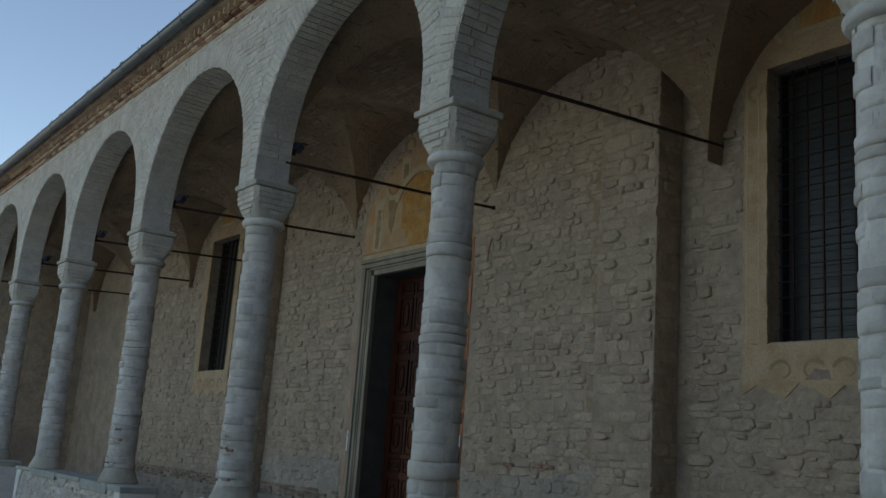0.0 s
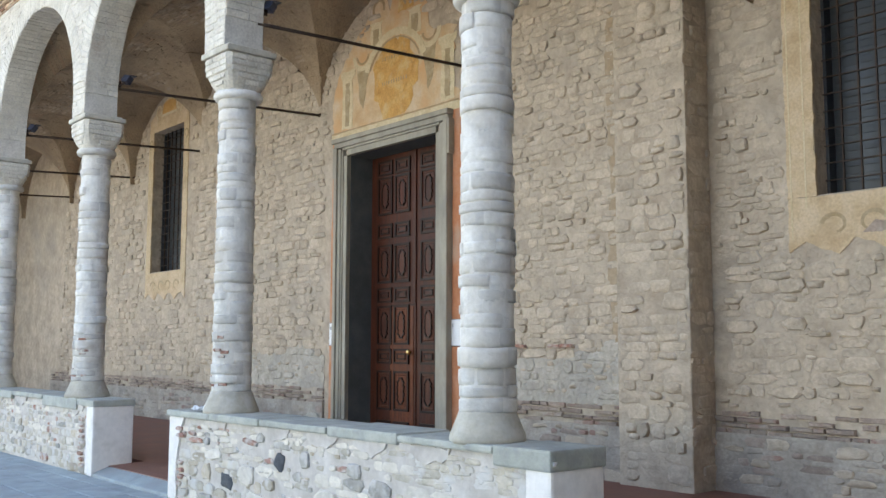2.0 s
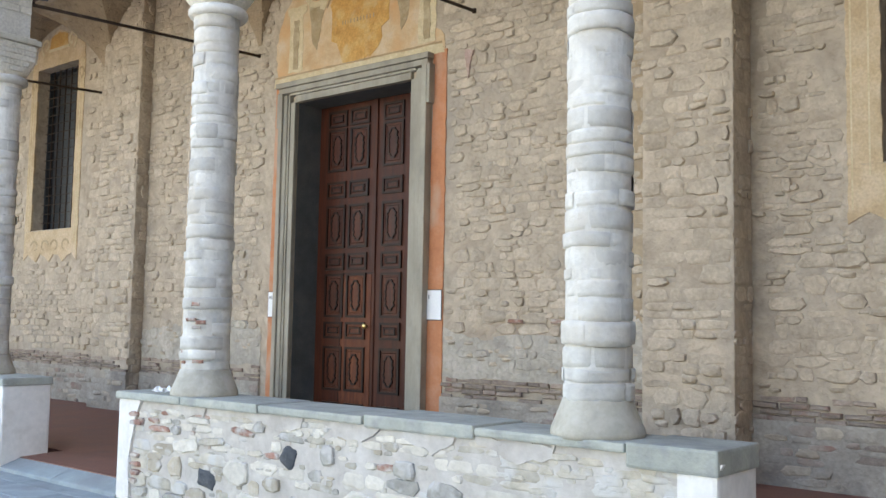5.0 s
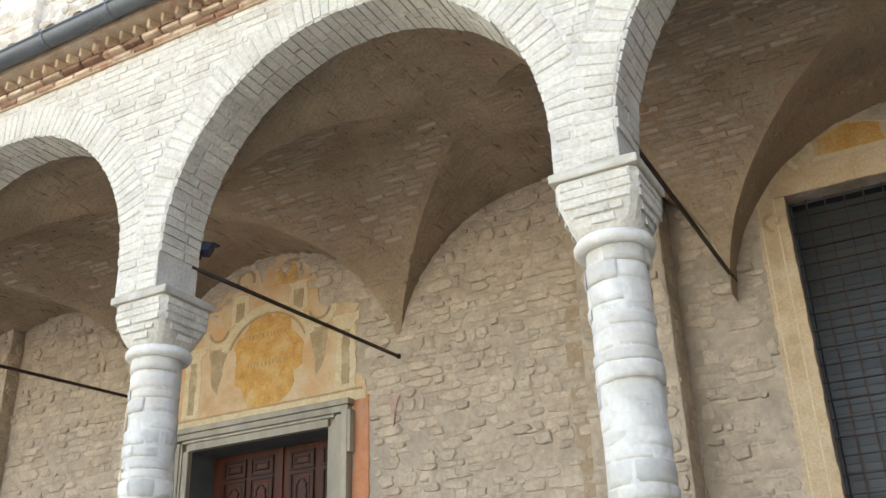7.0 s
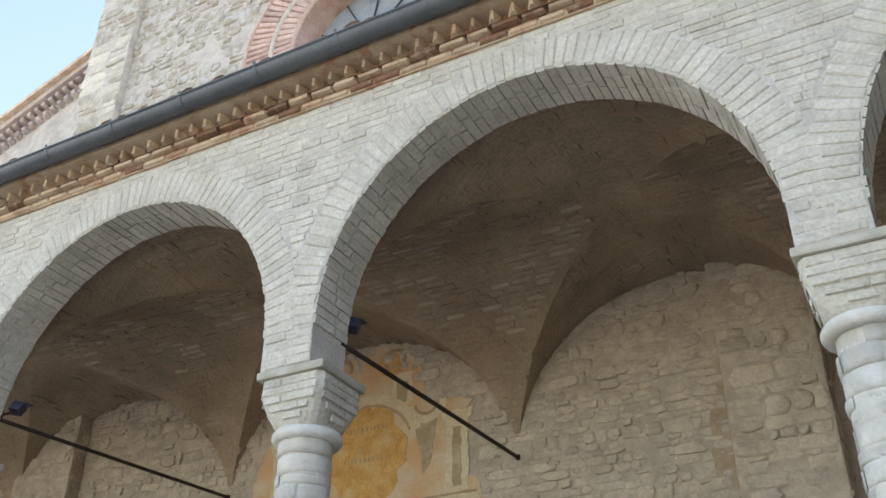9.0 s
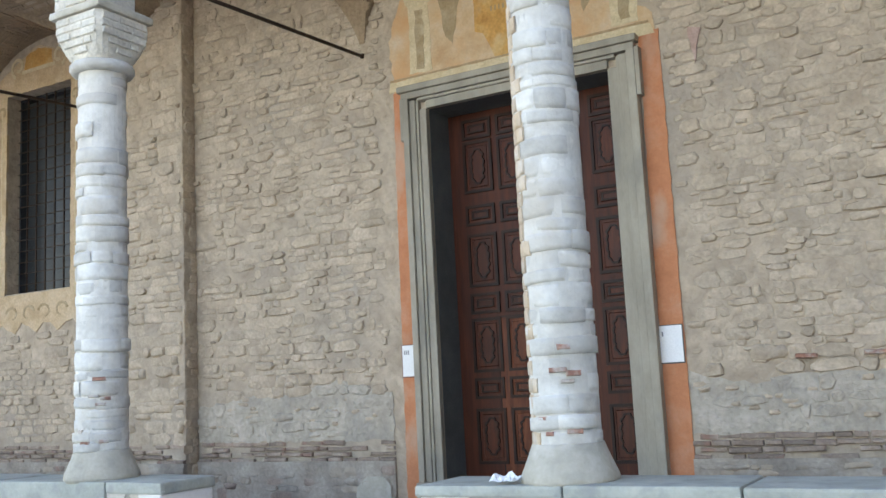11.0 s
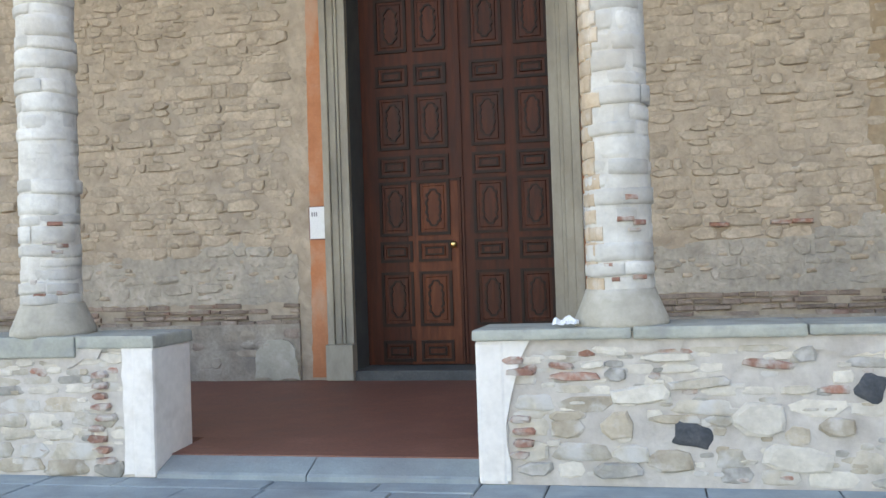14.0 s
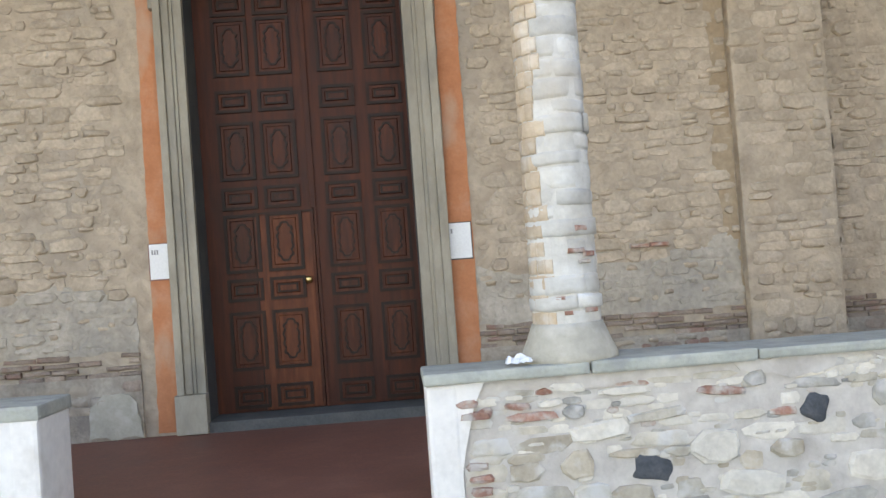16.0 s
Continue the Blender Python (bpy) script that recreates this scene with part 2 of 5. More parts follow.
M["slab_j"] = material("grey paving slab joined", [(0.2235, 0.2601, 0.2625), (0.2771, 0.3246, 0.3255), (0.3308, 0.3829, 0.378)], 4, .8, .25, 60, .1, island=True, stain=((.22, .22, .215), 2, .5, .7, .5), grainy=.045)
M["joint"] = material("dark paving joint", [(.06, .06, .06), (.09, .09, .085), (.12, .12, .11)], 6, .95, .3, 50, 0)
M["ground"] = material("far paving", [(.25, .24, .22), (.3, .29, .265), (.36, .35, .32)], 1, .9, .2, 30, 0)
M["paper"] = material("white printed notice", [(.78, .78, .76), (.82, .82, .8)], 6, .6, 0, 60, 0, grainy=.045)
M["ink"] = material("grey print", [(.2, .2, .2), (.3, .3, .3)], 9, .7, 0, 60, 0)
M["tile"] = material("weathered roof tile", [(0.39, 0.26, 0.182), (0.52, 0.39, 0.286), (0.65, 0.572, 0.468)], 5, .9, .4, 50, .25)
M["redge"] = material("red brick ring", [(.42, .265, .21), (.5, .345, .285), (.57, .43, .375)], 5, .9, .4, 50, .16)
M["ledge"] = material("weathered brick ledge", [(0.2067, 0.151, 0.1184), (0.3032, 0.2297, 0.1807), (0.3997, 0.3216, 0.2556)], 5, .92, .6, 45, .2, stain=((.3, .15, .11), 5, .58, .68, .6))
M["lowplaster"] = material("grey patched plaster", [(0.2756, 0.225, 0.1767), (0.3657, 0.31, 0.2465), (0.4558, 0.395, 0.3208)], 3, .93, .9, 30, 0, stain=((.17, .15, .13), 2.4, .54, .7, .6))
M["floodbody"] = material("blue-black lamp housing", [(.015, .02, .035), (.025, .03, .05), (.04, .045, .07)], 9, .5, .1, 60, 0)
gl = bpy.data.materials.new("dark leaded glass")
gl.use_nodes = True
gb = gl.node_tree.nodes["Principled BSDF"]
gb.inputs["Base Color"].default_value, gb.inputs["Roughness"].default_value = (.04, .045, .048, 1), .3
gb.inputs["Specular IOR Level"].default_value = .3
M["glass"] = gl
M["wallstain"] = material("brown damp stain", [(.3, .21, .125), (.36, .265, .17), (.4, .32, .225)], 3, .93, .8, 20, 0, streak=.5)
# the sky's reflection in the round window is put into this base colour
M["skyglass"] = material("dusty pale glass", [(.2, .23, .25), (.26, .295, .315), (.31, .345, .36)], 3, .3, .05, 30, 0)


# ---- building helpers ----
def mesh_object(name, bm, mat, smooth=False):
    me = bpy.data.meshes.new(name)
    bm.normal_update()
    bm.to_mesh(me)
    bm.free()
    me.materials.append(M[mat] if isinstance(mat, str) else mat)
    if smooth:
        for p in me.polygons:
            p.use_smooth = True
    return new(name, me)


def part(name, bm, mat, parent, label="", smooth=False, kind=""):
    ob = mesh_object(name, bm, mat, smooth)
    ob.parent = parent
    return tagged(ob, label, kind=kind)


def shared(name, me, parent, m):
    ob = new(name, me)
    ob.parent = parent
    ob.matrix_basis = m
    return ob


def thing(name, label, category, group="", kind="", at=(0, 0, 0)):
    ob = new(name)
    ob.location = at
    return tagged(ob, label, category, group, kind)


def setting(name, bm, mat, label, category, smooth=False):
    return tagged(mesh_object(name, bm, mat, smooth), label, category, kind="structure")


def box(bm, x0, x1, y0, y1, z0, z1):
    v = [bm.verts.new(p) for p in ((x0, y0, z0), (x1, y0, z0), (x1, y1, z0), (x0, y1, z0), (x0, y0, z1), (x1, y0, z1), (x1, y1, z1), (x0, y1, z1))]
    for f in ((3, 2, 1, 0), (4, 5, 6, 7), (0, 1, 5, 4), (1, 2, 6, 5), (2, 3, 7, 6), (3, 0, 4, 7)):
        bm.faces.new([v[i] for i in f])
    return bm


def boxes(*specs, bevel=0.0):
    bm = bmesh.new()
    for s in specs:
        box(bm, *s)
    if bevel:
        bmesh.ops.bevel(bm, geom=bm.edges[:], offset=bevel, segments=2, affect="EDGES", profile=.6)
    return bm


def lathe(profile, n=32, wob=0.0, seed=0):
    """Turns (radius, z) rows round the upright axis."""
    rng = random.Random(seed)
    bm = bmesh.new()
    ph = [rng.uniform(0, 6.28) for _ in range(3)]
    rings = []
    for r, z in profile:
        ring = []
        for i in range(n):
            a = 2 * math.pi * i / n
            q = r * (1 + wob * (math.sin(2 * a + ph[0]) + .6 * math.sin(5 * a + ph[1]) + .4 * math.sin(9 * a + ph[2])))
            ring.append(bm.verts.new((q * math.cos(a), q * math.sin(a), z)))
        rings.append(ring)
    for a, b in zip(rings, rings[1:]):
        for i in range(n):
            bm.faces.new((a[i], a[(i + 1) % n], b[(i + 1) % n], b[i]))
    bm.faces.new(list(reversed(rings[0])))
    bm.faces.new(rings[-1])
    return bm


def tube(points, r, n=8):
    """A round bar through points."""
    bm = bmesh.new()
    pts = [Vector(p) for p in points]
    prev = None
    for i, p in enumerate(pts):
        d = (pts[min(i + 1, len(pts) - 1)] - pts[max(i - 1, 0)]).normalized()
        q = d.to_track_quat("Z", "Y").to_matrix()
        ring = [bm.verts.new(p + q @ Vector((r * math.cos(6.2832 * k / n), r * math.sin(6.2832 * k / n), 0))) for k in range(n)]
        if prev:
            for k in range(n):
                bm.faces.new((prev[k], prev[(k + 1) % n], ring[(k + 1) % n], ring[k]))
        else:
            bm.faces.new(list(reversed(ring)))
        prev = ring
    bm.faces.new(prev)
    return bm


def plate(outline, y0, y1):
    """A flat shape in the wall's plane, from y0 (front) to y1."""
    bm = bmesh.new()
    a = [bm.verts.new((x, y0, z)) for x, z in outline]
    b = [bm.verts.new((x, y1, z)) for x, z in outline]
    n = len(a)
    bm.faces.new(a)
    bm.faces.new(list(reversed(b)))
    for i in range(n):
        bm.faces.new((a[i], b[i], b[(i + 1) % n], a[(i + 1) % n]))
    bmesh.ops.recalc_face_normals(bm, faces=bm.faces[:])
    return bm


def ragged(outline, step=.06, amp=.018, seed=1):
    """The same outline with a broken, crumbling edge."""
    rng = random.Random(seed)
    out = []
    for (x0, z0), (x1, z1) in zip(outline, outline[1:] + outline[:1]):
        n = max(1, int(math.hypot(x1 - x0, z1 - z0) / step))
        for i in range(n):
            k = i / n
            out.append((x0 + (x1 - x0) * k + rng.uniform(-amp, amp), z0 + (z1 - z0) * k + rng.uniform(-amp, amp)))
    return out


# pillow-shaped stones, a unit wide and high, that bulge to the front (-y)
STEPS = (-1, -.9, -.48, 0, .48, .9, 1)


def pillow(seed, flat=.55, n=6):
    rng = random.Random(seed)
    ph = [rng.uniform(0, 6.28) for _ in range(6)]
    k = rng.uniform(3, 8)
    tilt = (rng.uniform(-.35, .35), rng.uniform(-.35, .35))
    grid = []
    for j in range(n + 1):
        for i in range(n + 1):
            u, v = STEPS[i], STEPS[j]
            m = max(abs(u), abs(v), 1e-6)
            a = math.atan2(v, u)
            s = m / ((abs(u) ** k + abs(v) ** k) ** (1 / k) or 1) if m > 1e-5 else 1
            s = min(1, s) * (1 + .08 * math.sin(3 * a + ph[0]) + .05 * math.sin(5 * a + ph[1]) + .04 * math.sin(8 * a + ph[4]))
            h = 1 - m ** (3.5 + flat * 9)
            h = h * (1 + .22 * math.sin(2.3 * u + ph[2]) * math.sin(2.1 * v + ph[3]) + tilt[0] * u + tilt[1] * v)
            grid.append((u * s * .5, -h if m < .999 else .25, v * s * .5))
    faces = [(j * (n + 1) + i, j * (n + 1) + i + 1, (j + 1) * (n + 1) + i + 1, (j + 1) * (n + 1) + i) for j in range(n) for i in range(n)]
    return grid, faces


def chunk(seed):
    """A rough-hewn stone with a broken outline and a flattish, uneven front."""
    rng = random.Random(seed)
    n = rng.choice((7, 8, 9))
    k = rng.uniform(3.5, 9)
    rings = [[], [], []]
    for i in range(n):
        a = 2 * math.pi * (i + rng.uniform(-.25, .25)) / n
        c, q = math.cos(a), math.sin(a)
        r = .5 / (abs(c) ** k + abs(q) ** k) ** (1 / k) * rng.uniform(.9, 1.04)
        for ring, f, y in zip(rings, (1.02, .98, rng.uniform(.72, .9)), (.3, -rng.uniform(.35, .7), -rng.uniform(.8, 1.05))):
            ring.append((r * c * f, y, r * q * f))
    v = rings[0] + rings[1] + rings[2] + [(rng.uniform(-.12, .12), -rng.uniform(.85, 1.1), rng.uniform(-.12, .12))]
    f = []
    for o in (0, n):
        f += [(o + i, o + (i + 1) % n, o + n + (i + 1) % n, o + n + i) for i in range(n)]
    f += [(2 * n + i, 2 * n + (i + 1) % n, 3 * n) for i in range(n)]
    return v, f


PILLOWS = [pillow(s, .3 + .07 * (s % 6)) for s in range(14)] + [chunk(s) for s in range(50, 68)]


def pillow_mesh(i, mat):
    key = f"stone_{mat}_{i}"
    me = bpy.data.meshes.get(key)
    if not me:
        me = bpy.data.meshes.new(key)
        me.from_pydata(PILLOWS[i][0], [], PILLOWS[i][1])
        me.materials.append(M[mat])
        for p in me.polygons:
            p.use_smooth = i < 14
    return me


def brick_mesh(mat, seed):
    """A brick a unit wide and high with worn, rounded arrises, proud of y = 0 by one unit."""
    key = f"brick_{mat}_{seed}"
    me = bpy.data.meshes.get(key)
    if not me:
        rng = random.Random(seed)
        j = lambda a: a + rng.uniform(-.035, .035)
        v = [(j(-.5), .3, j(-.5)), (j(.5), .3, j(-.5)), (j(.5), .3, j(.5)), (j(-.5), .3, j(.5)),
             (j(-.48), -.7, j(-.4)), (j(.48), -.7, j(-.4)), (j(.48), -.7, j(.42)), (j(-.48), -.7, j(.42)),
             (j(-.45), -1, j(-.28)), (j(.45), -1, j(-.28)), (j(.45), -1, j(.3)), (j(-.45), -1, j(.3))]
        f = [(0, 1, 5, 4), (1, 2, 6, 5), (2, 3, 7, 6), (3, 0, 4, 7), (4, 5, 9, 8), (5, 6, 10, 9), (6, 7, 11, 10), (7, 4, 8, 11), (8, 9, 10, 11)]
        me = bpy.data.meshes.new(key)
        me.from_pydata(v, [], f)
        me.materials.append(M[mat])
    return me


def lay(specs, parent, y, near, limit, joined_name, joined_mat):
    """specs: (kind, mesh, x, z, w, h, proud, turn). The nearest ones become pieces of their own, the rest one joined mesh."""
    specs = sorted(specs, key=near)
    for me, name, x, z, w, h, d, a in specs[:limit]:
        shared(name, me, parent, Matrix.Translation((x, y, z)) @ Matrix.Rotation(a, 4, "Y") @ Matrix.Diagonal((w, d, h, 1)))
    rest = specs[limit:]
    if rest:
        vs, fs, sm = [], [], []
        for me, name, x, z, w, h, d, a in rest:
            o, c, s = len(vs), math.cos(a), math.sin(a)
            for v in me.vertices:
                px, pz = v.co.x * w, v.co.z * h
                vs.append((x + px * c + pz * s, y + v.co.y * d, z - px * s + pz * c))
            fs += [tuple(o + i for i in p.vertices) for p in me.polygons]
            sm += [p.use_smooth for p in me.polygons]
        me = bpy.data.meshes.new(joined_name)
        me.from_pydata(vs, [], fs)
        me.materials.append(M[joined_mat])
        me.polygons.foreach_set("use_smooth", sm)
        ob = new(joined_name, me)
        ob.parent = parent
        tagged(ob, kind="stuff")


def rubble(x0, x1, z0, z1, clear, seed, hmin=.09, hmax=.2, wmin=.14, wmax=.46, proud=.03, fill=.72, mats=(("stone", 1),), top=None, forms=(0, 18)):
    """Rough courses of stones over a wall face; clear(x, z, w, h) keeps openings free."""
    rng = random.Random(seed)
    out, z = [], z0
    names, weights = [m for m, _ in mats], [w for _, w in mats]
    while z < z1 - .04:
        h = min(rng.uniform(hmin, hmax), z1 - z)
        x = x0 + rng.uniform(-.05, .1)
        while x < x1 - .05:
            w = min(rng.uniform(wmin, wmax) * (.7 + .5 * h / hmax), x1 - x)
            sink = rng.random()
            cx, cz = x + w / 2, z + h / 2 + .025 * math.sin(x * 1.3 + z * 4)
            if w > .06 and sink < fill and clear(cx, cz, w, h) and (top is None or cz + h / 2 < top(cx)):
                if h > .15 and rng.random() < .35:
                    hh = h * rng.uniform(.4, .6)
                    for q, e in ((z + hh / 2, hh), (z + hh + (h - hh) / 2, h - hh)):
                        out.append((pillow_mesh(rng.randrange(*forms), rng.choices(names, weights)[0]), "stone", cx + rng.uniform(-.03, .03), q, w * rng.uniform(.85, 1.06), e * rng.uniform(.86, 1.08), proud * (.2 + rng.random() ** 2), rng.uniform(-.06, .06)))
                else:
                    out.append((pillow_mesh(rng.randrange(*forms), rng.choices(names, weights)[0]), "stone", cx, cz, w * rng.uniform(.92, 1.08), h * rng.uniform(.9, 1.1), proud * (.2 + rng.random() ** 2), rng.uniform(-.06, .06)))
            x += w + rng.uniform(.0, .03)
        z += h
    return out


# ---- the plan ----
COLS = [12.6, 8.93, 5.2, 1.66, -1.98, -5.6, -9.1, -12.6, -16.1]
PIERS = [12.6, 8.93, 5.16, 1.59, -2.03, -5.62, -9.1, -12.6, -16.1]   # the piers over them stand a little askew
CY = -3.2                      # axis of the columns
AF, AB = -3.435, -3.02          # front and back of the arcade wall
SPRING, CROWN, ARCADE_TOP = 4.377, 6.25, 6.62
FLOOR = 0.16
COPE = .875                     # top of the low walls
XL, XR = -16.1, 12.6
DX0, DX1, DTOP = -.97, .95, 4.17
WY = 0.26                       # face of the recessed wall
LY = 0.12
PIL_L, PIL_R = (-5.15, -4.15), (3.84, 4.70)


def wall_x(cx):
    """Where the vault over a column comes down on the back wall."""
    return 1.80 + .97 * (cx - 1.66)


# ---- ground, floor ----
bm = bmesh.new()
bmesh.ops.create_grid(bm, x_segments=4, y_segments=4, size=600)
bmesh.ops.translate(bm, verts=bm.verts[:], vec=(0, 0, -.022))
setting("ground", bm, "ground", "grey stone paved square stretching away", "ground")
bm = bmesh.new()
for x0, x1, y0 in ((XL, XR, -2.8), (-1.14, .85, -3.24), (-8.2, -6.45, -3.24), (6.0, 8.05, -3.24)):
    a = [bm.verts.new((x0, y, z)) for y, z in ((y0, -.3), (.7, -.3), (.7, FLOOR), (-2.8, FLOOR - .03), (y0, FLOOR - .05))][0:5]
    b = [bm.verts.new((x1, v.co.y, v.co.z + (0 if x0 == XL else .001))) for v in a]
    if y0 < -3:
        for v in a + b:
            v.co.y = min(v.co.y, -2.801)
            v.co.z = min(v.co.z, FLOOR - .03)
    bm.faces.new(a), bm.faces.new(list(reversed(b)))
    for i in range(5):
        bm.faces.new((a[i], b[i], b[(i + 1) % 5], a[(i + 1) % 5]))
bmesh.ops.recalc_face_normals(bm, faces=bm.faces[:])
setting("porch_floor", bm, "cotto", "worn dark red terracotta porch floor", "floor")

# ---- back wall of the porch ----
T = .7
wall_c = setting("wall_center", boxes((PIL_L[1], DX0, 0, T, 0, 6.9), (DX1, PIL_R[0], 0, T, 0, 6.9), (DX0, DX1, 0, T, DTOP, 6.9)), "mortar", "beige rubble stone church wall with smeared mortar", "wall")
pil_l = setting("pilaster_left", boxes((PIL_L[0], PIL_L[1], -.2, T, 0, 6.9), bevel=.02), "mortar", "beige rubble stone pilaster against the church wall", "pilaster")
pil_r = setting("pilaster_right", boxes((PIL_R[0], PIL_R[1], -.12, T, 0, 6.9), bevel=.02), "mortar", "beige rubble stone pilaster against the church wall", "pilaster")
WR, WL = (5.785, 7.1, 2.82, 5.655), (-7.76, -6.45, 2.89, 5.66)
def holed(x0, x1, y0, y1, z1, w):
    return boxes((x0, w[0], y0, y1, 0, z1), (w[1], x1, y0, y1, 0, z1), (w[0], w[1], y0, y1, 0, w[2]), (w[0], w[1], y0, y1, w[3], z1))
wall_r = setting("wall_right", holed(PIL_R[1], XR, WY, T + .3, 6.9, WR), "mortar", "beige rubble stone wall with a barred window", "wall")
wall_l = setting("wall_left", holed(XL, PIL_L[0], LY, T + .3, 6.9, WL), "mortar", "beige rubble stone wall with a tall narrow window", "wall")
setting("wall_end", boxes((XL - .5, XL, -3.3, 1, 0, 6.9)), "mortar", "rubble wall closing the porch", "wall")
setting("wall_end_right", boxes((XR, XR + .5, -3.3, 1, 0, 6.9)), "mortar", "rubble wall closing the porch", "wall")

# ---- vaults ----
def z0_(u, v):
    return abs(u) + abs(v)


def vault():
    bm = bmesh.new()
    n = 56
    for a, b in zip(COLS, COLS[1:]):
        yw = .02
        rows = []
        for j in range(n + 1):
            v = -1 + 2 * j / n
            v = math.sin(v * math.pi / 2)
            row = []
            for i in range(n + 1):
                u = math.sin((-1 + 2 * i / n) * math.pi / 2)
                y = AB + (yw - AB) * (v + 1) / 2
                k = (v + 1) / 2
                xa, xb = a + (wall_x(a) - a) * k, b + (wall_x(b) - b) * k
                x = xb + (xa - xb) * (u + 1) / 2
                hx, hy = math.sqrt(max(0, 1 - u * u)), math.sqrt(max(0, 1 - v * v))
                z = 4.74 + 1.62 * max(hx, hy) + .02 * noise.noise((x * 2, y * 2, 1)) + .016 * noise.noise((x * 6, y * 9, z0_(u, v) * 4))
                row.append(bm.verts.new((x, y, z)))
            rows.append(row)
        rows.append([bm.verts.new((v.co.x, .45, v.co.z)) for v in rows[-1]])
        for j in range(n + 1):
            for i in range(n):
                q = (rows[j][i], rows[j + 1][i], rows[j + 1][i + 1], rows[j][i + 1])
                if (i < n / 2) == (j < n / 2):
                    bm.faces.new((q[0], q[1], q[2])), bm.faces.new((q[0], q[2], q[3]))
                else:
                    bm.faces.new((q[0], q[1], q[3])), bm.faces.new((q[1], q[2], q[3]))
        # stones and bricks that show through the plaster
        def spot(u, v):
            k = (v + 1) / 2
            xa, xb = a + (wall_x(a) - a) * k, b + (wall_x(b) - b) * k
            x, y = xb + (xa - xb) * (u + 1) / 2, AB + (yw - AB) * k
            return Vector((x, y, 4.74 + 1.62 * max(math.sqrt(max(0, 1 - u * u)), math.sqrt(max(0, 1 - v * v))) + .02 * noise.noise((x * 2, y * 2, 1)) + .016 * noise.noise((x * 6, y * 9, z0_(u, v) * 4))))
        rng = random.Random(int(a * 10) + 900)
        if not -12 < a < 10:
            continue
        for _ in range(300):
            u, v = math.sin(rng.uniform(-1, 1) * 1.5), math.sin(rng.uniform(-1, 1) * 1.5)
            if abs(abs(u) - abs(v)) < .05 or max(abs(u), abs(v)) > .985:
                continue
            o, e = spot(u, v), .01
            du, dv = (spot(u + e, v) - o).normalized(), (spot(u, v + e) - o).normalized()
            nrm = du.cross(dv).normalized()
            if nrm.z > 0:
                nrm = -nrm
            along = du if abs(u) > abs(v) else dv
            across = nrm.cross(along).normalized()
            along = across.cross(nrm)
            tw = rng.uniform(-.12, .12)
            along, across = along + across * tw, across - along * tw
            w, h, d = rng.uniform(.08, .26), rng.uniform(.05, .11), rng.uniform(.004, .017)
            gv, gf = PILLOWS[rng.randrange(14)]
            vs = [bm.verts.new(o + along * (p[0] * w) + across * (p[2] * h) - nrm * (p[1] * d)) for p in gv]
            for f in gf:
                bm.faces.new([vs[i] for i in f])
        for side in (-1, 1):
            q = .03
            while q < math.pi - .03:
                v = -math.cos(q)
                u = max(abs(v) + .04, .16)
                u += rng.uniform(0, .06)
                while u < .985:
                    wu = rng.uniform(.2, .27) / ((a - b) / 2)
                    uc = min(u + wu / 2, .985)
                    o = spot(side * uc, v)
                    red = noise.noise((o.x * 1.1, o.y * 1.3, o.z * 1.2 + 4)) > .05
                    if rng.random() < (.92 if red else .5):
                        nrm = (spot(side * uc, v + .01) - spot(side * uc, v - .01)).normalized().cross(Vector((1, 0, 0))).normalized()
                        if nrm.z > 0:
                            nrm = -nrm
                        up = nrm.cross(Vector((1, 0, 0))).normalized()
                        hw, hh, d = .118 * rng.uniform(.8, 1.03), .027 * rng.uniform(.85, 1.1), rng.uniform(.004, .012)
                        vs = [bm.verts.new(o + Vector((sx * hw * (.93 if k else 1), 0, 0)) + up * (sz * hh * (.8 if k else 1)) + nrm * (d if k else -.02)) for k in (0, 1) for sx, sz in ((-1, -1), (1, -1), (1, 1), (-1, 1))]
                        for f in ((4, 5, 6, 7), (0, 1, 5, 4), (1, 2, 6, 5), (2, 3, 7, 6), (3, 0, 4, 7)):
                            bm.faces.new([vs[i] for i in f]).material_index = 1 if red else 0
                    u += wu + .012
                q += .072 / max(.35, math.hypot((yw - AB) / 2 * math.sin(q), 1.62 * math.cos(q)))
    return bm
ceil = setting("ceiling", vault(), "vault", "brown plastered cross vaults of the porch", "ceiling")
ceil.data.materials.append(M["vault_brick"])

# ---- arcade wall ----
def arch_curve(a, b, n=40):
    """Lower edge of the wall from column to column: pier sides and a round arch."""
    x0, x1 = b + .205, a - .205
    r = (x1 - x0) / 2
    zc = CROWN - r
    pts = [(x0, SPRING)]
    for i in range(n + 1):
        t = math.pi * (1 - i / n)
        pts.append(((x0 + x1) / 2 + r * math.cos(t), zc + r * math.sin(t)))
    pts.append((x1, SPRING))
    return pts
bm = bmesh.new()
for a, b in zip(PIERS, PIERS[1:]):
    pts = [(b, SPRING)] + arch_curve(a, b) + [(a, SPRING)]
    F = [(bm.verts.new((x, AF, z)), bm.verts.new((x, AF, ARCADE_TOP))) for x, z in pts]
    B = [(bm.verts.new((x, AB, z)), bm.verts.new((x, AB, ARCADE_TOP))) for x, z in pts]
    for i in range(len(pts) - 1):
        if abs(pts[i + 1][0] - pts[i][0]) > 1e-5:
            bm.faces.new((F[i][0], F[i + 1][0], F[i + 1][1], F[i][1]))
            bm.faces.new((B[i + 1][0], B[i][0], B[i][1], B[i + 1][1]))
        bm.faces.new((F[i + 1][0], F[i][0], B[i][0], B[i + 1][0]))
bmesh.ops.remove_doubles(bm, verts=bm.verts[:], dist=.0005)
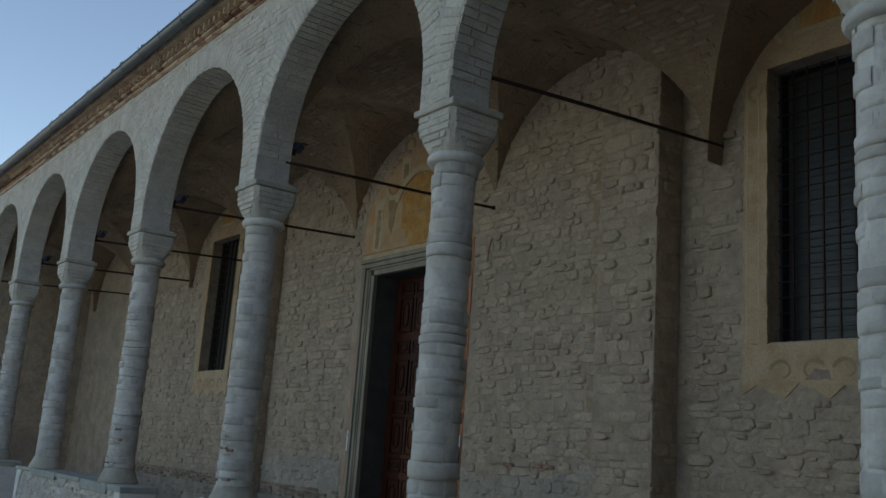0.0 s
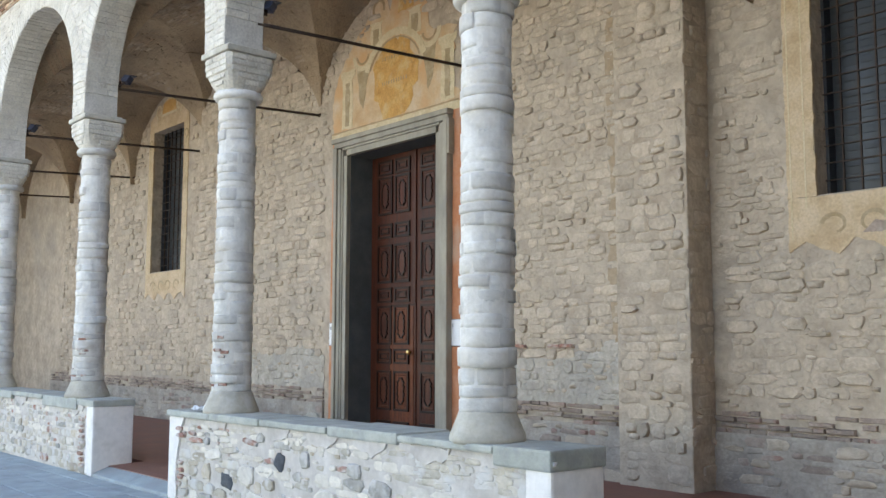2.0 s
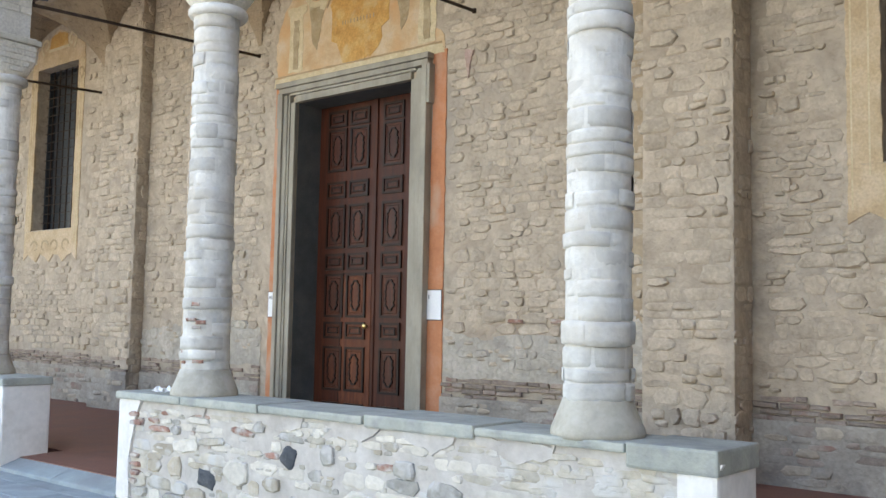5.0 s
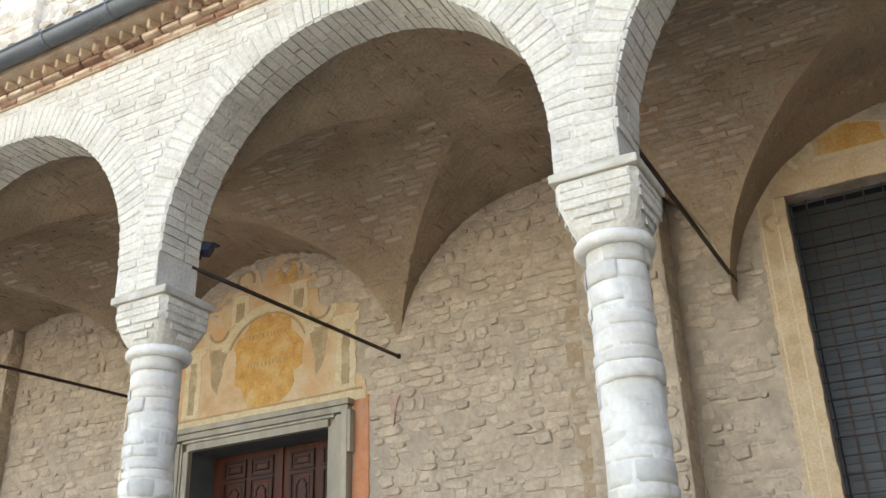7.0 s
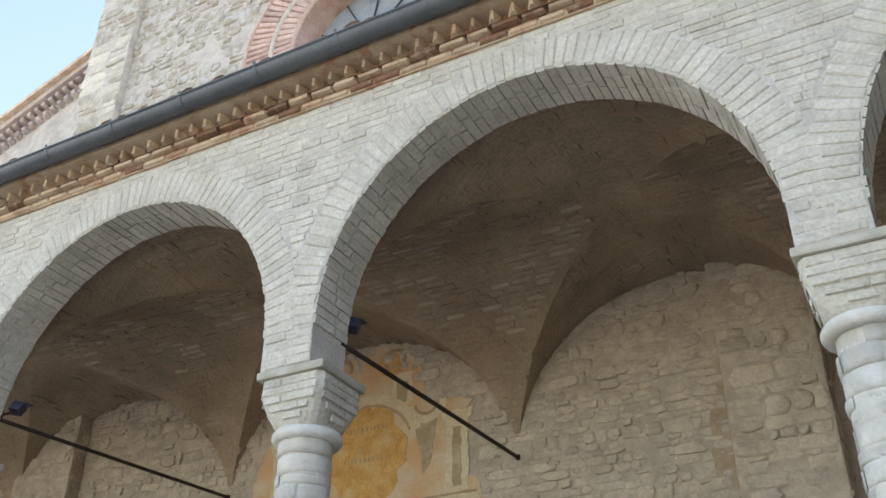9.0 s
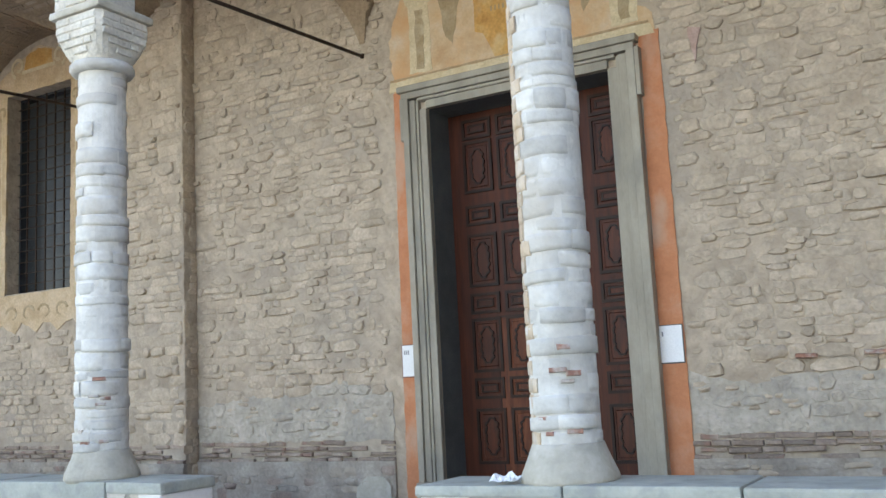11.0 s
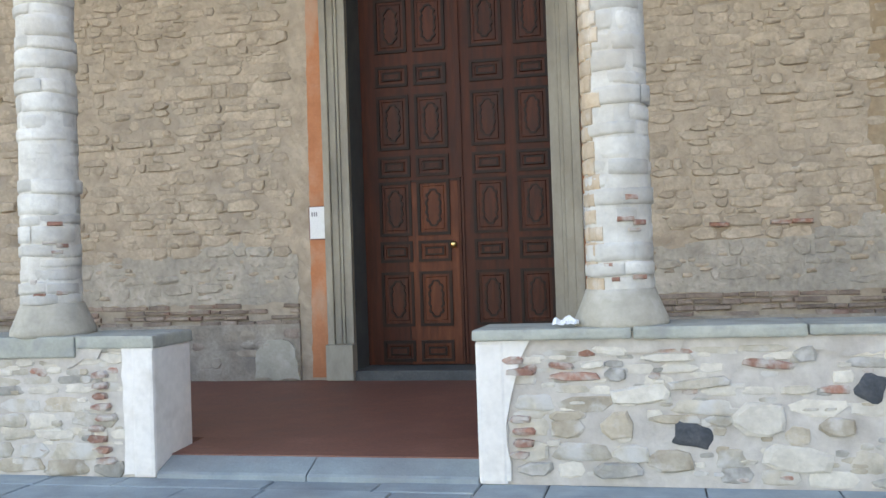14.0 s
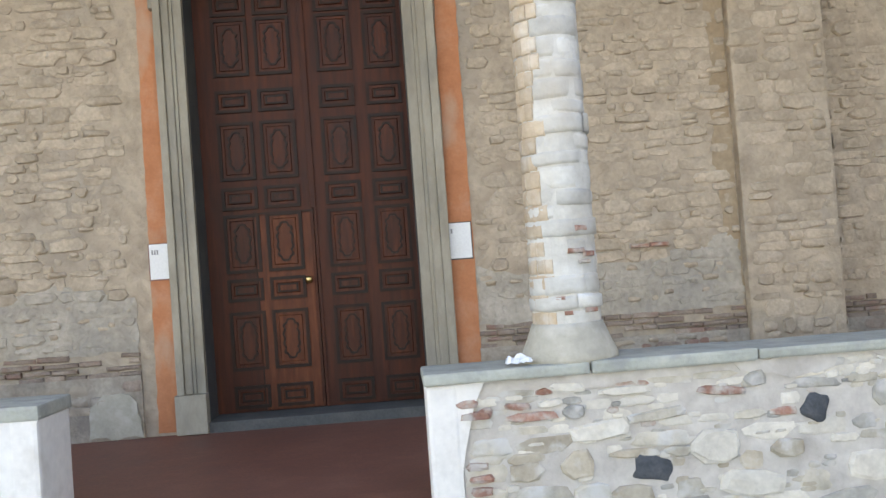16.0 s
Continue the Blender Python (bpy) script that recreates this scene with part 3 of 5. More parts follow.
arcade = setting("arcade_wall", bm, "bmortar", "limewashed brick arcade with round arches on columns", "arcade")

# ---- lean-to roof, cornice, gutter ----
bm = bmesh.new()
def prism(bm, poly, x0, x1):
    a = [bm.verts.new((x0, y, z)) for y, z in poly]
    b = [bm.verts.new((x1, y, z)) for y, z in poly]
    bm.faces.new(a)
    bm.faces.new(list(reversed(b)))
    for i in range(len(poly)):
        bm.faces.new((a[i], b[i], b[(i + 1) % len(poly)], a[(i + 1) % len(poly)]))
prism(bm, [(-3.62, 6.92), (-3.62, 7.03), (0, 8.26), (0, 8.1), (AB, 6.98), (AB, 6.92)], XL - .5, XR + .5)
roof = setting("porch_roof", bm, "tile", "weathered clay tile lean-to porch roof", "roof")
cornice = setting("cornice", boxes((XL - .5, XR + .5, AF - .03, AB, ARCADE_TOP, 6.68)), "warm", "ochre brick cornice with a sawtooth course", "cornice")

# ---- upper church front ----
OX, OZ = -.5, 11.62
bm = bmesh.new()
n = 48
OHR = 1.06
outer = []
for i in range(n):
    t = 2 * math.pi * i / n
    c, s = math.cos(t), math.sin(t)
    k = min((8.0 if c > 0 else 5.5) / max(abs(c), 1e-6), (8 if s > 0 else 4.4) / max(abs(s), 1e-6))
    outer.append((OX + c * k, OZ + s * k))
ring_o = [bm.verts.new((x, 0, z)) for x, z in outer]
ring_i = [bm.verts.new((OX + OHR * math.cos(2 * math.pi * i / n), 0, OZ + OHR * math.sin(2 * math.pi * i / n))) for i in range(n)]
ring_b = [bm.verts.new((v.co.x, .7, v.co.z)) for v in ring_i]
ring_k = [bm.verts.new((v.co.x, .7, v.co.z)) for v in ring_o]
for i in range(n):
    j = (i + 1) % n
    bm.faces.new((ring_o[i], ring_o[j], ring_i[j], ring_i[i]))
    bm.faces.new((ring_i[i], ring_i[j], ring_b[j], ring_b[i]))
    bm.faces.new((ring_k[i], ring_b[i], ring_b[j], ring_k[j]))
    bm.faces.new((ring_o[j], ring_o[i], ring_k[i], ring_k[j]))
bmesh.ops.recalc_face_normals(bm, faces=bm.faces[:])
front = setting("church_front", bm, "pmortar", "pale rubble stone church front above the porch", "wall")
setting("church_front_pilaster", boxes((-6.0, -5.05, -.14, .05, 7, 19.6), bevel=.02), "pmortar", "pale stone corner pilaster of the church front", "pilaster")
setting("church_nave", boxes((-5.95, 7.4, .72, 26, 0, 18.5)), "mortar", "rubble stone church nave behind the front", "wall")
bm = bmesh.new()
prism_pts = [(-6.0, 7), (-6.0, 13.6), (-16.5, 9.55), (-16.5, 7)]
a = [bm.verts.new((x, .3, z)) for x, z in prism_pts]
b = [bm.verts.new((x, 24, z)) for x, z in prism_pts]
bm.faces.new(a), bm.faces.new(list(reversed(b)))
for i in range(4):
    bm.faces.new((a[i], b[i], b[(i + 1) % 4], a[(i + 1) % 4]))
bmesh.ops.recalc_face_normals(bm, faces=bm.faces[:])
# unseen mirror of the left aisle, added to block sun on the paving
setting("side_aisle_right", boxes((7.8, 16.5, 1.05, 24, 0, 10.5)), "pmortar", "pale stone side aisle of the church", "wall")
# unseen block, added only to keep sky light off right-facing sides
setting("neighbour_house", boxes((14.6, 26, -24, .9, 0, 10), bevel=.05), "lowplaster", "unseen plain block added to cut light from the right", "house wall")
setting("side_aisle", bm, "pmortar", "pale stone side aisle under a sloping roof", "wall")


# ---- columns ----
def column(seed, label):
    rng = random.Random(seed)
    c = thing("column", label, "column", "columns of the arcade", at=(0, 0, 0))
    flare = [(.262, .9), (.264, .93), (.258, .955), (.238, 1.0), (.217, 1.05), (.202, 1.09), (.193, 1.115)]
    part("base", lathe(flare, 32, .012, seed), "base", c, "flared grey-tan mortar base", smooth=True)
    z, i = 1.1, 0
    while z < 3.93:
        h = min(rng.uniform(.065, .135), 3.95 - z)
        if 3.95 - z - h < .06:
            h = 3.95 - z
        r = .188 - .012 * (z - 1.1) / 2.85 + rng.uniform(-.006, .007)
        bm = bmesh.new()
        a0, nb = rng.uniform(0, 6.28), rng.choice((3, 4, 4, 5))
        cuts = [a0 + 2 * math.pi * (k + rng.uniform(-.2, .2)) / nb for k in range(nb)]
        p1 = rng.uniform(0, 6.28)
        for k in range(nb):
            t0, t1 = cuts[k] + .004, (cuts[k + 1] if k + 1 < nb else cuts[0] + 2 * math.pi) - .004
            rr, b = r + rng.uniform(-.009, .011), rng.uniform(-.002, .004)
            zo, zt = z + rng.uniform(-.002, .009), z + h - rng.uniform(-.002, .01)
            hh = zt - zo
            prof = [(rr - .016, zo - .002), (rr - .001, zo + .003), (rr + b * .5, zo + hh * .3), (rr + b, zo + hh * .75), (rr, zt - .004), (rr - .016, zt + .002)]
            m = 9
            grid = []
            for e in range(m + 1):
                t = t0 + (t1 - t0) * e / m
                edge = .006 if e in (0, m) else 0
                w = 1 + .012 * math.sin(4 * t + p1)
                grid.append([bm.verts.new(((q - edge) * w * math.cos(t), (q - edge) * w * math.sin(t), y + .004 * math.sin(2 * t + p1))) for q, y in prof])
            for e in range(m):
                for f in range(5):
                    bm.faces.new((grid[e][f], grid[e + 1][f], grid[e + 1][f + 1], grid[e][f + 1]))
        ob = part("course", bm, "column", c, smooth=True)
        ob.location = (rng.uniform(-.004, .004), rng.uniform(-.004, .004), 0)
        z += h
        i += 1
    part("core", lathe([(.186, 1.0), (.172, 3.96)], 28), "column", c)
    ring = [(.178, 3.92), (.222, 3.925), (.238, 3.95), (.238, 3.975), (.222, 4.0), (.178, 4.005)]
    part("ring", lathe(ring, 32, .006, seed), "column", c, "rounded limewashed neck ring", smooth=True)
    bm = bmesh.new()
    rows = []
    for k in range(9):
        t = k / 8
        z = 4.0 + .34 * t
        w = .198 + .052 * min(1, t * 1.6)
        p = 2 + 16 * t ** 1.2
        row = []
        for i in range(40):
            a = 2 * math.pi * i / 40 + math.pi / 40
            cx, sy = math.cos(a), math.sin(a)
            q = w / (abs(cx) ** p + abs(sy) ** p) ** (1 / p)
            row.append(bm.verts.new((q * cx, q * sy, z)))
        rows.append(row)
    for ra, rb in zip(rows, rows[1:]):
        for i in range(40):
            bm.faces.new((ra[i], ra[(i + 1) % 40], rb[(i + 1) % 40], rb[i]))
    bm.faces.new(rows[-1])
    cap = part("capital", bm, "brick", c, "limewashed brick cushion capital")
    for k in range(5):
        zz = 4.07 + .058 * k
        for side in range(4):
            off = .07 if k % 2 else -.06
            hw = .09 + .125 * min(1, k / 2.2)
            for x0, x1 in ((-hw, off - .006), (off + .006, hw)):
                if x1 - x0 < .03:
                    continue
                d = .205 + .047 * min(1, (zz - 4.0) / .34 * 1.6)
                shared("brick", brick_mesh("brick", (k + side) % 5), cap, Matrix.Rotation(side * math.pi / 2, 4, "Z") @ Matrix.Translation(((x0 + x1) / 2, -d + .002, zz)) @ Matrix.Diagonal((x1 - x0, .008, .05, 1)))
    part("collar", boxes((-.275, .275, -.275, .265, 4.345, 4.405), bevel=.018), "base", c, "thin projecting tan collar")
    part("impost", boxes((-.235, .235, -.235, .22, 4.405, 4.424)), "brick", c)
    return c
for i, x in enumerate(COLS[1:-1]):
    ob = column(11 + i, "round column of limewashed brick courses on the low wall")
    ob.location = (x, CY, COPE - .918)
    if i in (2, 3):
        rg = random.Random(i)
        for z, a in ((1.17, -.1), (1.18, .62), (1.25, -.3), (1.44, .5), (1.48, .68), (1.5, .25), (1.62, .45)):
            a = -math.pi / 2 + a + (0 if i == 2 else .3)
            shared("brick_patch", brick_mesh("rbrick", rg.randrange(5)), ob, Matrix.Translation((.187 * math.cos(a), .187 * math.sin(a), z)) @ Matrix.Rotation(a + math.pi / 2, 4, "Z") @ Matrix.Diagonal((rg.uniform(.04, .1), .012, rg.uniform(.018, .034), 1)))
    if i == 2:
        rg = random.Random(12)
        z = 1.14
        while z < 3.6:
            for a in (-1.4, -1.12, -.84, -.58):
                if rg.random() < (.95 if a < -.8 else .5):
                    b = -math.pi / 2 + a + rg.uniform(-.05, .05)
                    shared("exposed_brick", brick_mesh("tanbrick", rg.randrange(5)), ob, Matrix.Translation((.181 * math.cos(b), .181 * math.sin(b), z)) @ Matrix.Rotation(b + math.pi / 2, 4, "Z") @ Matrix.Diagonal((rg.uniform(.052, .062), .010, rg.uniform(.08, .1), 1)))
            z += rg.uniform(.085, .1)
    if i == 0:
        ax, right = Vector((.46, -.888, 0)), Vector((.888, .46, 0))
        for k in range(26):
            q = ax * .14 + right * (.15 - (.035 if k % 2 else 0))
            shared("exposed_brick", brick_mesh("rbrick", k % 5), ob, Matrix.Translation((q.x, q.y, 1.25 + .1 * k)) @ Matrix.Rotation(math.atan2(right.y, right.x), 4, "Z") @ Matrix.Diagonal((.16, .11, .055, 1)))


# ---- low walls ----
def coping_slabs(parent, x0, x1, rng):
    x = x0
    while x < x1 - .05:
        w = min(rng.uniform(.75, 1.35), x1 - x)
        if x1 - x - w < .4:
            w = x1 - x
        bm = boxes((x + .004, x + w - .004, -3.452 - rng.uniform(0, .018), -2.94, COPE - (.073 if rng.random() < .6 else .12) + rng.uniform(-.02, .015), COPE + rng.uniform(-.008, .006)), bevel=.016)
        for v in bm.verts:
            v.co.y += .012 * noise.noise((v.co.x * 4, v.co.z * 9, 3))
            v.co.z += .006 * noise.noise((v.co.x * 3, v.co.y * 5, 8))
        part("coping_slab", bm, "coping", parent)
        x += w
PW = []
for x0, x1 in ((.85, 6.0), (-6.45, -1.14), (-13.5, -8.2), (8.05, 12.4)):
    p = thing("parapet_wall", "low rubble wall with grey stone coping and white ends", "low wall", "low walls between the columns")
    part("core", boxes((x0 + .02, x1 - .02, -3.415, -2.965, 0, COPE - .03)), "pmortar", p)
    part("end_plaster", boxes((x0, x0 + .17, -3.442, -2.952, 0, COPE - .07), bevel=.024), "plaster", p, "chipped white plaster end")
    part("end_plaster", boxes((x1 - .15, x1, -3.442, -2.952, 0, COPE - .07), bevel=.024), "plaster", p, "chipped white plaster end")
    coping_slabs(p, x0 - .015, x1 + .015, random.Random(int(x0 * 10)))
    # thin lime smears: along the top under the coping and beside the plastered ends
    rng = random.Random(int(x0 * 7) + 400)
    for a, b in ((x0 + .1, x0 + rng.uniform(.19, .22)), (x1 - rng.uniform(.19, .22), x1 - .1)):
        part("lime_smear", plate(ragged([(a, .02), (b, .03), (b - .04, .3), (b + .02, .55), (b + .05, .69), (b + .12, .81), (a, .81)], .08, .009, int(a * 90) % 83), -3.438, -3.413), "plaster", p)
    x = x0 + .5
    while x < x1 - .9:
        w = rng.uniform(.35, .8)
        part("lime_smear", plate(ragged([(x, .82), (x + w, .82), (x + w * .93, .74), (x + w * .6, .66 + rng.uniform(0, .06)), (x + w * .3, .73), (x + w * .1, .76)], .05, .02, int(x * 70) % 89), -3.429, -3.413), "pmortar", p)
        x += w + rng.uniform(.1, .5)
    PW.append((p, x0, x1))

# ---- gutter ----
g = thing("gutter", "dark grey half-round metal gutter along the eaves", "gutter")
def trough(x0, x1):
    bm = bmesh.new()
    prof = [(.085 * math.cos(t), .085 * math.sin(t)) for t in [math.pi + math.pi * i / 12 for i in range(13)]]
    prof = [(-.098, .012), (-.098, -.004)] + prof[0:] + [(.085, .03)]
    prof += [(y * .93, z * .93 + .002) for y, z in reversed(prof)]
    a = [bm.verts.new((x0, -3.73 + y, 6.93 + z)) for y, z in prof]
    b = [bm.verts.new((x1, -3.73 + y, 6.93 + z)) for y, z in prof]
    for i in range(len(prof)):
        bm.faces.new((a[i], a[(i + 1) % len(prof)], b[(i + 1) % len(prof)], b[i]))
    bmesh.ops.recalc_face_normals(bm, faces=bm.faces[:])
    return bm
part("trough", trough(XL - .5, XR + .5), "gutter", g, smooth=True)
x = XL + .2
while x < XR:
    bm = bmesh.new()
    arc = [(-3.73 + .092 * math.cos(t), 6.93 + .092 * math.sin(t)) for t in [math.pi + math.pi * i / 10 for i in range(11)]]
    arc = [(-3.83, 6.97)] + arc + [(-3.63, 6.97)]
    for (y0, z0), (y1, z1) in zip(arc, arc[1:]):
        q = [bm.verts.new(p) for p in ((x, y0, z0), (x, y1, z1), (x + .03, y1, z1), (x + .03, y0, z0))]
        bm.faces.new(q)
    bmesh.ops.remove_doubles(bm, verts=bm.verts[:], dist=.0005)
    bmesh.ops.solidify(bm, geom=bm.faces[:], thickness=.004)
    part("bracket", bm, "gutter", g)
    x += .78
for x in (5.45,):
    part("outlet", tube([(x, -3.73, 6.87), (x, -3.73, 6.80), (x, -3.76, 6.75), (x, -3.86, 6.72)], .05, 14), "gutter", g, "short blue-grey outlet pipe", smooth=True)

# ---- tile ends at the eave ----
def tile_mesh():
    bm = bmesh.new()
    for rr, sgn in ((.085, 1),):
        o = []
        for k, (y, z) in enumerate(((-3.68, 6.985), (-3.2, 7.15))):
            s = 1 - .12 * k
            o.append([bm.verts.new((rr * s * math.cos(t), y, z + rr * s * math.sin(t) * .8)) for t in [math.pi * i / 8 for i in range(9)]])
        for i in range(8):
            bm.faces.new((o[0][i], o[0][i + 1], o[1][i + 1], o[1][i]))
    bmesh.ops.solidify(bm, geom=bm.faces[:], thickness=.014)
    me = bpy.data.meshes.new("roof_tile")
    bm.to_mesh(me)
    bm.free()
    me.materials.append(M["tile"])
    return me
tm = tile_mesh()
rng = random.Random(5)
x = -10.0
while x < 10:
    shared("roof_tile", tm, roof, Matrix.Translation((x, rng.uniform(-.045, .02), .055 + rng.uniform(-.01, .02))) @ Matrix.Rotation(rng.uniform(-.04, .04), 4, "Z"))
    x += .2

# ---- cornice: two projecting courses, the sawtooth course and a top course ----
part("top_course", boxes((XL - .5, XR + .5, AF - .2, AB, 6.84, 6.90)), "warm", cornice)
part("backing", boxes((XL - .5, XR + .5, AF - .035, AB, 6.68, 6.84)), "cornice_red", cornice)
sp = []
rng = random.Random(8)
for z, d in ((6.625, .05), (6.69, .088)):
    x = -9.0 + (.1 if z > 6.65 else 0)
    while x < 9:
        w = rng.uniform(.2, .26)
        sp.append((brick_mesh("warm" if rng.random() < .8 else "cornice_red", rng.randrange(5)), "brick", x + w / 2, z + .028, w - .012, .054, d + rng.uniform(-.006, .006), 0))
        x += w
lay(sp, cornice, AF - .0, lambda s: abs(s[2] - 2.5), 150, "brick_course", "warm")
def tooth_mesh():
    bm = bmesh.new()
    a, b = [], []
    for z, L in ((6.75, a), (6.835, b)):
        for p in ((-.05, 0), (.012, -.096), (.032, -.088), (.056, 0)):
            L.append(bm.verts.new((p[0], p[1], z)))
    bm.faces.new(list(reversed(a))), bm.faces.new(b)
    for i in range(3):
        bm.faces.new((a[i], a[i + 1], b[i + 1], b[i]))
    bmesh.ops.recalc_face_normals(bm, faces=bm.faces[:])
    me = bpy.data.meshes.new("tooth")
    bm.to_mesh(me)
    bm.free()
    me.materials.append(M["warm"])
    return me
tooth = tooth_mesh()
x = -10.5
while x < 9.2:
    shared("tooth_brick", tooth, cornice, Matrix.Translation((x, AF - .04, rng.uniform(-.004, .004))) @ Matrix.Rotation(rng.uniform(-.08, .08), 4, "Z"))
    x += .158
part("sawtooth_shelf", boxes((XL - .5, XR + .5, AF - .085, AF - .03, 6.745, 6.752)), "cornice_red", cornice)

# ---- surround of the portal ----
sur = tagged(new("door_surround"), "grey sandstone moulded door surround with plinths", "door frame", kind="structure")
def jamb(side):
    e = DX0 if side < 0 else DX1
    s = side
    k = .92 if s < 0 else 1.05
    def bx(a, b, y0, z0, z1):
        a, b = a * k, b * k
        return (min(e + s * a, e + s * b), max(e + s * a, e + s * b), y0, .02, z0, z1)
    part("jamb", boxes(bx(0, .085, -.045, .5, DTOP), bevel=.008), "serena", sur)
    part("jamb_fillet", boxes(bx(.085, .115, -.062, .5, DTOP + .09), bevel=.006), "serena", sur)
    part("jamb_cyma", boxes(bx(.115, .19, -.08, .5, DTOP + .1), bevel=.012), "serena", sur)
    part("jamb_edge", boxes(bx(.19, .262, -.105, .5, DTOP + .12), bevel=.008), "serena", sur)
    part("ear", boxes(bx(.262, .30, -.10, 3.86, DTOP + .13), bevel=.006), "serena", sur)
    part("plinth", boxes(bx(-.01, .285, -.125, FLOOR, .5), bevel=.012), "serena", sur, "worn sandstone plinth")
jamb(-1), jamb(1)
part("lintel", boxes((DX0 + .0, DX1, -.045, .02, DTOP, DTOP + .085), bevel=.008), "serena", sur)
part("lintel_fillet", boxes((DX0 - .085, DX1 + .085, -.066, .02, DTOP + .085, DTOP + .115), bevel=.006), "serena", sur)
part("lintel_cyma", boxes((DX0 - .27, DX1 + .27, -.085, .02, DTOP + .12, DTOP + .19), bevel=.012), "serena", sur)
part("lintel_edge", boxes((DX0 - .30, DX1 + .30, -.115, .02, DTOP + .19, DTOP + .255), bevel=.012), "serena", sur)
# reveals, soffit and sill carry the recess shade in their colour
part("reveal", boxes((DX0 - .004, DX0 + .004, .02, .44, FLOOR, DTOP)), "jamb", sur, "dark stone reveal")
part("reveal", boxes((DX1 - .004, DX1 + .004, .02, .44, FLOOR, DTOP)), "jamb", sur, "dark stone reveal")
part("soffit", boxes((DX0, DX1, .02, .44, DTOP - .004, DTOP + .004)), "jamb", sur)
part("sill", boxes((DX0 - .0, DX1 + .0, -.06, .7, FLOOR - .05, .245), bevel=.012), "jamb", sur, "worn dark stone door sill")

# ---- the double door ----
door = tagged(new("door_1"), "closed dark walnut double door with carved panels and a wicket", "door", kind="structure")
DY, D0, D1 = .40, .25, 4.165
MID = .02
def cartouche(w, h):
    """A lobed, upright shield shape: half widths from the foot to the top."""
    half = [(-1, .1), (-.99, .3), (-.93, .46), (-.84, .5), (-.78, .62), (-.74, .84), (-.64, .93), (-.54, .86), (-.5, .74), (-.42, .8), (-.34, .96), (-.2, 1), (-.1, .9), (0, .84)]
    half += [(-a, b) for a, b in reversed(half[:-1])]
    return [(w * b, h * a) for a, b in half] + [(-w * b, h * a) for a, b in reversed(half)]
def ring_plate(outer, inner, y0, y1):
    bm = bmesh.new()
    n = len(outer)
    A = [bm.verts.new((x, y0, z)) for x, z in outer]
    B = [bm.verts.new((x, y0, z)) for x, z in inner]
    A2 = [bm.verts.new((x, y1, z)) for x, z in outer]
    B2 = [bm.verts.new((x, y1, z)) for x, z in inner]
    for i in range(n):
        j = (i + 1) % n
        bm.faces.new((A[i], A[j], B[j], B[i]))
        bm.faces.new((A2[i], A2[j], A[j], A[i]))
        bm.faces.new((B[i], B[j], B2[j], B2[i]))
    bmesh.ops.recalc_face_normals(bm, faces=bm.faces[:])
    return bm
def to_mesh(bm, mat, name):
    me = bpy.data.meshes.new(name)
    bm.to_mesh(me)
    bm.free()
    me.materials.append(M[mat])
    return me
def rect(w, h):
    return [(-w, -h), (w, -h), (w, h), (-w, h)]
PWD = .145
def panel_meshes(h, tall, wood="wood2"):
    """Moulding, field and raised ornament of a sunk panel, half as high as h."""
    # near-black mouldings and ornament rings carry part of the groove shade
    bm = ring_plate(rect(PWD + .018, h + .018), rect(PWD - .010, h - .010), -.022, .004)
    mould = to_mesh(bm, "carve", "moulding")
    bm = ring_plate(rect(PWD - .012, h - .012), rect(PWD - .034, h - .034), -.006, .004)
    inner = to_mesh(bm, wood, "inner_moulding")
    bm = plate(rect(PWD - .036, h - .036), -.010, .004)
    bmesh.ops.bevel(bm, geom=[e for e in bm.edges if all(abs(v.co.y + .010) < 1e-5 for v in e.verts)], offset=.008, segments=1, affect="EDGES")
    field = to_mesh(bm, wood, "field")
    if tall:
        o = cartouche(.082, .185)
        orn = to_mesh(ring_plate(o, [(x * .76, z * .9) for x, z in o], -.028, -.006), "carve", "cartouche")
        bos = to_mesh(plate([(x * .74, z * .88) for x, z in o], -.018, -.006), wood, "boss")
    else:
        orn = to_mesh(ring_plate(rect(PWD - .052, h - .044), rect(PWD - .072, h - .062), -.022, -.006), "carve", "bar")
        bos = to_mesh(plate(rect(PWD - .072, h - .064), -.014, -.006), wood, "boss")
    return mould, inner, field, orn, bos
SM, TL = panel_meshes(.085, False), panel_meshes(.25, True)
WS, WT = panel_meshes(.085, False, "wood3"), panel_meshes(.25, True, "wood3")
rows = [(zc, k % 2) for k, zc in enumerate((.385, .895, 1.36, 1.785, 2.2, 2.635, 3.095, 3.595, 3.99))]
cols = [MID - .662, MID - .275, MID + .285, MID + .722]
leaves = []
for s, (x0, x1) in enumerate(((DX0 - .01, MID - .006), (MID + .006, DX1 + .01))):
    leaf = part("leaf", boxes((x0, x1, DY, DY + .06, D0, D1), bevel=.004), "wood", door, "dark walnut door leaf")
    leaves.append(leaf)
    for c in cols[2 * s:2 * s + 2]:
        for k, (zc, tall) in enumerate(rows):
            small_door = c == cols[1] and k < 4
            for me in ((WT if tall else WS) if small_door else (TL if tall else SM)):
                shared(me.name.split(".")[0], me, leaf, Matrix.Translation((c, DY - (.008 if small_door else 0), zc)))
    if s == 0:
        part("wicket", boxes((-.52, MID - .03, DY - .008, DY + .002, D0 + .01, 2.035), bevel=.003), "wood3", leaf, "small wicket door, redder than the rest")
part("astragal", boxes((MID - .028, MID + .028, DY - .022, DY, 2.07, D1), (MID + .002, MID + .03, DY - .016, DY, D0, 2.07), bevel=.006), "wood", door, "meeting strip between the leaves")
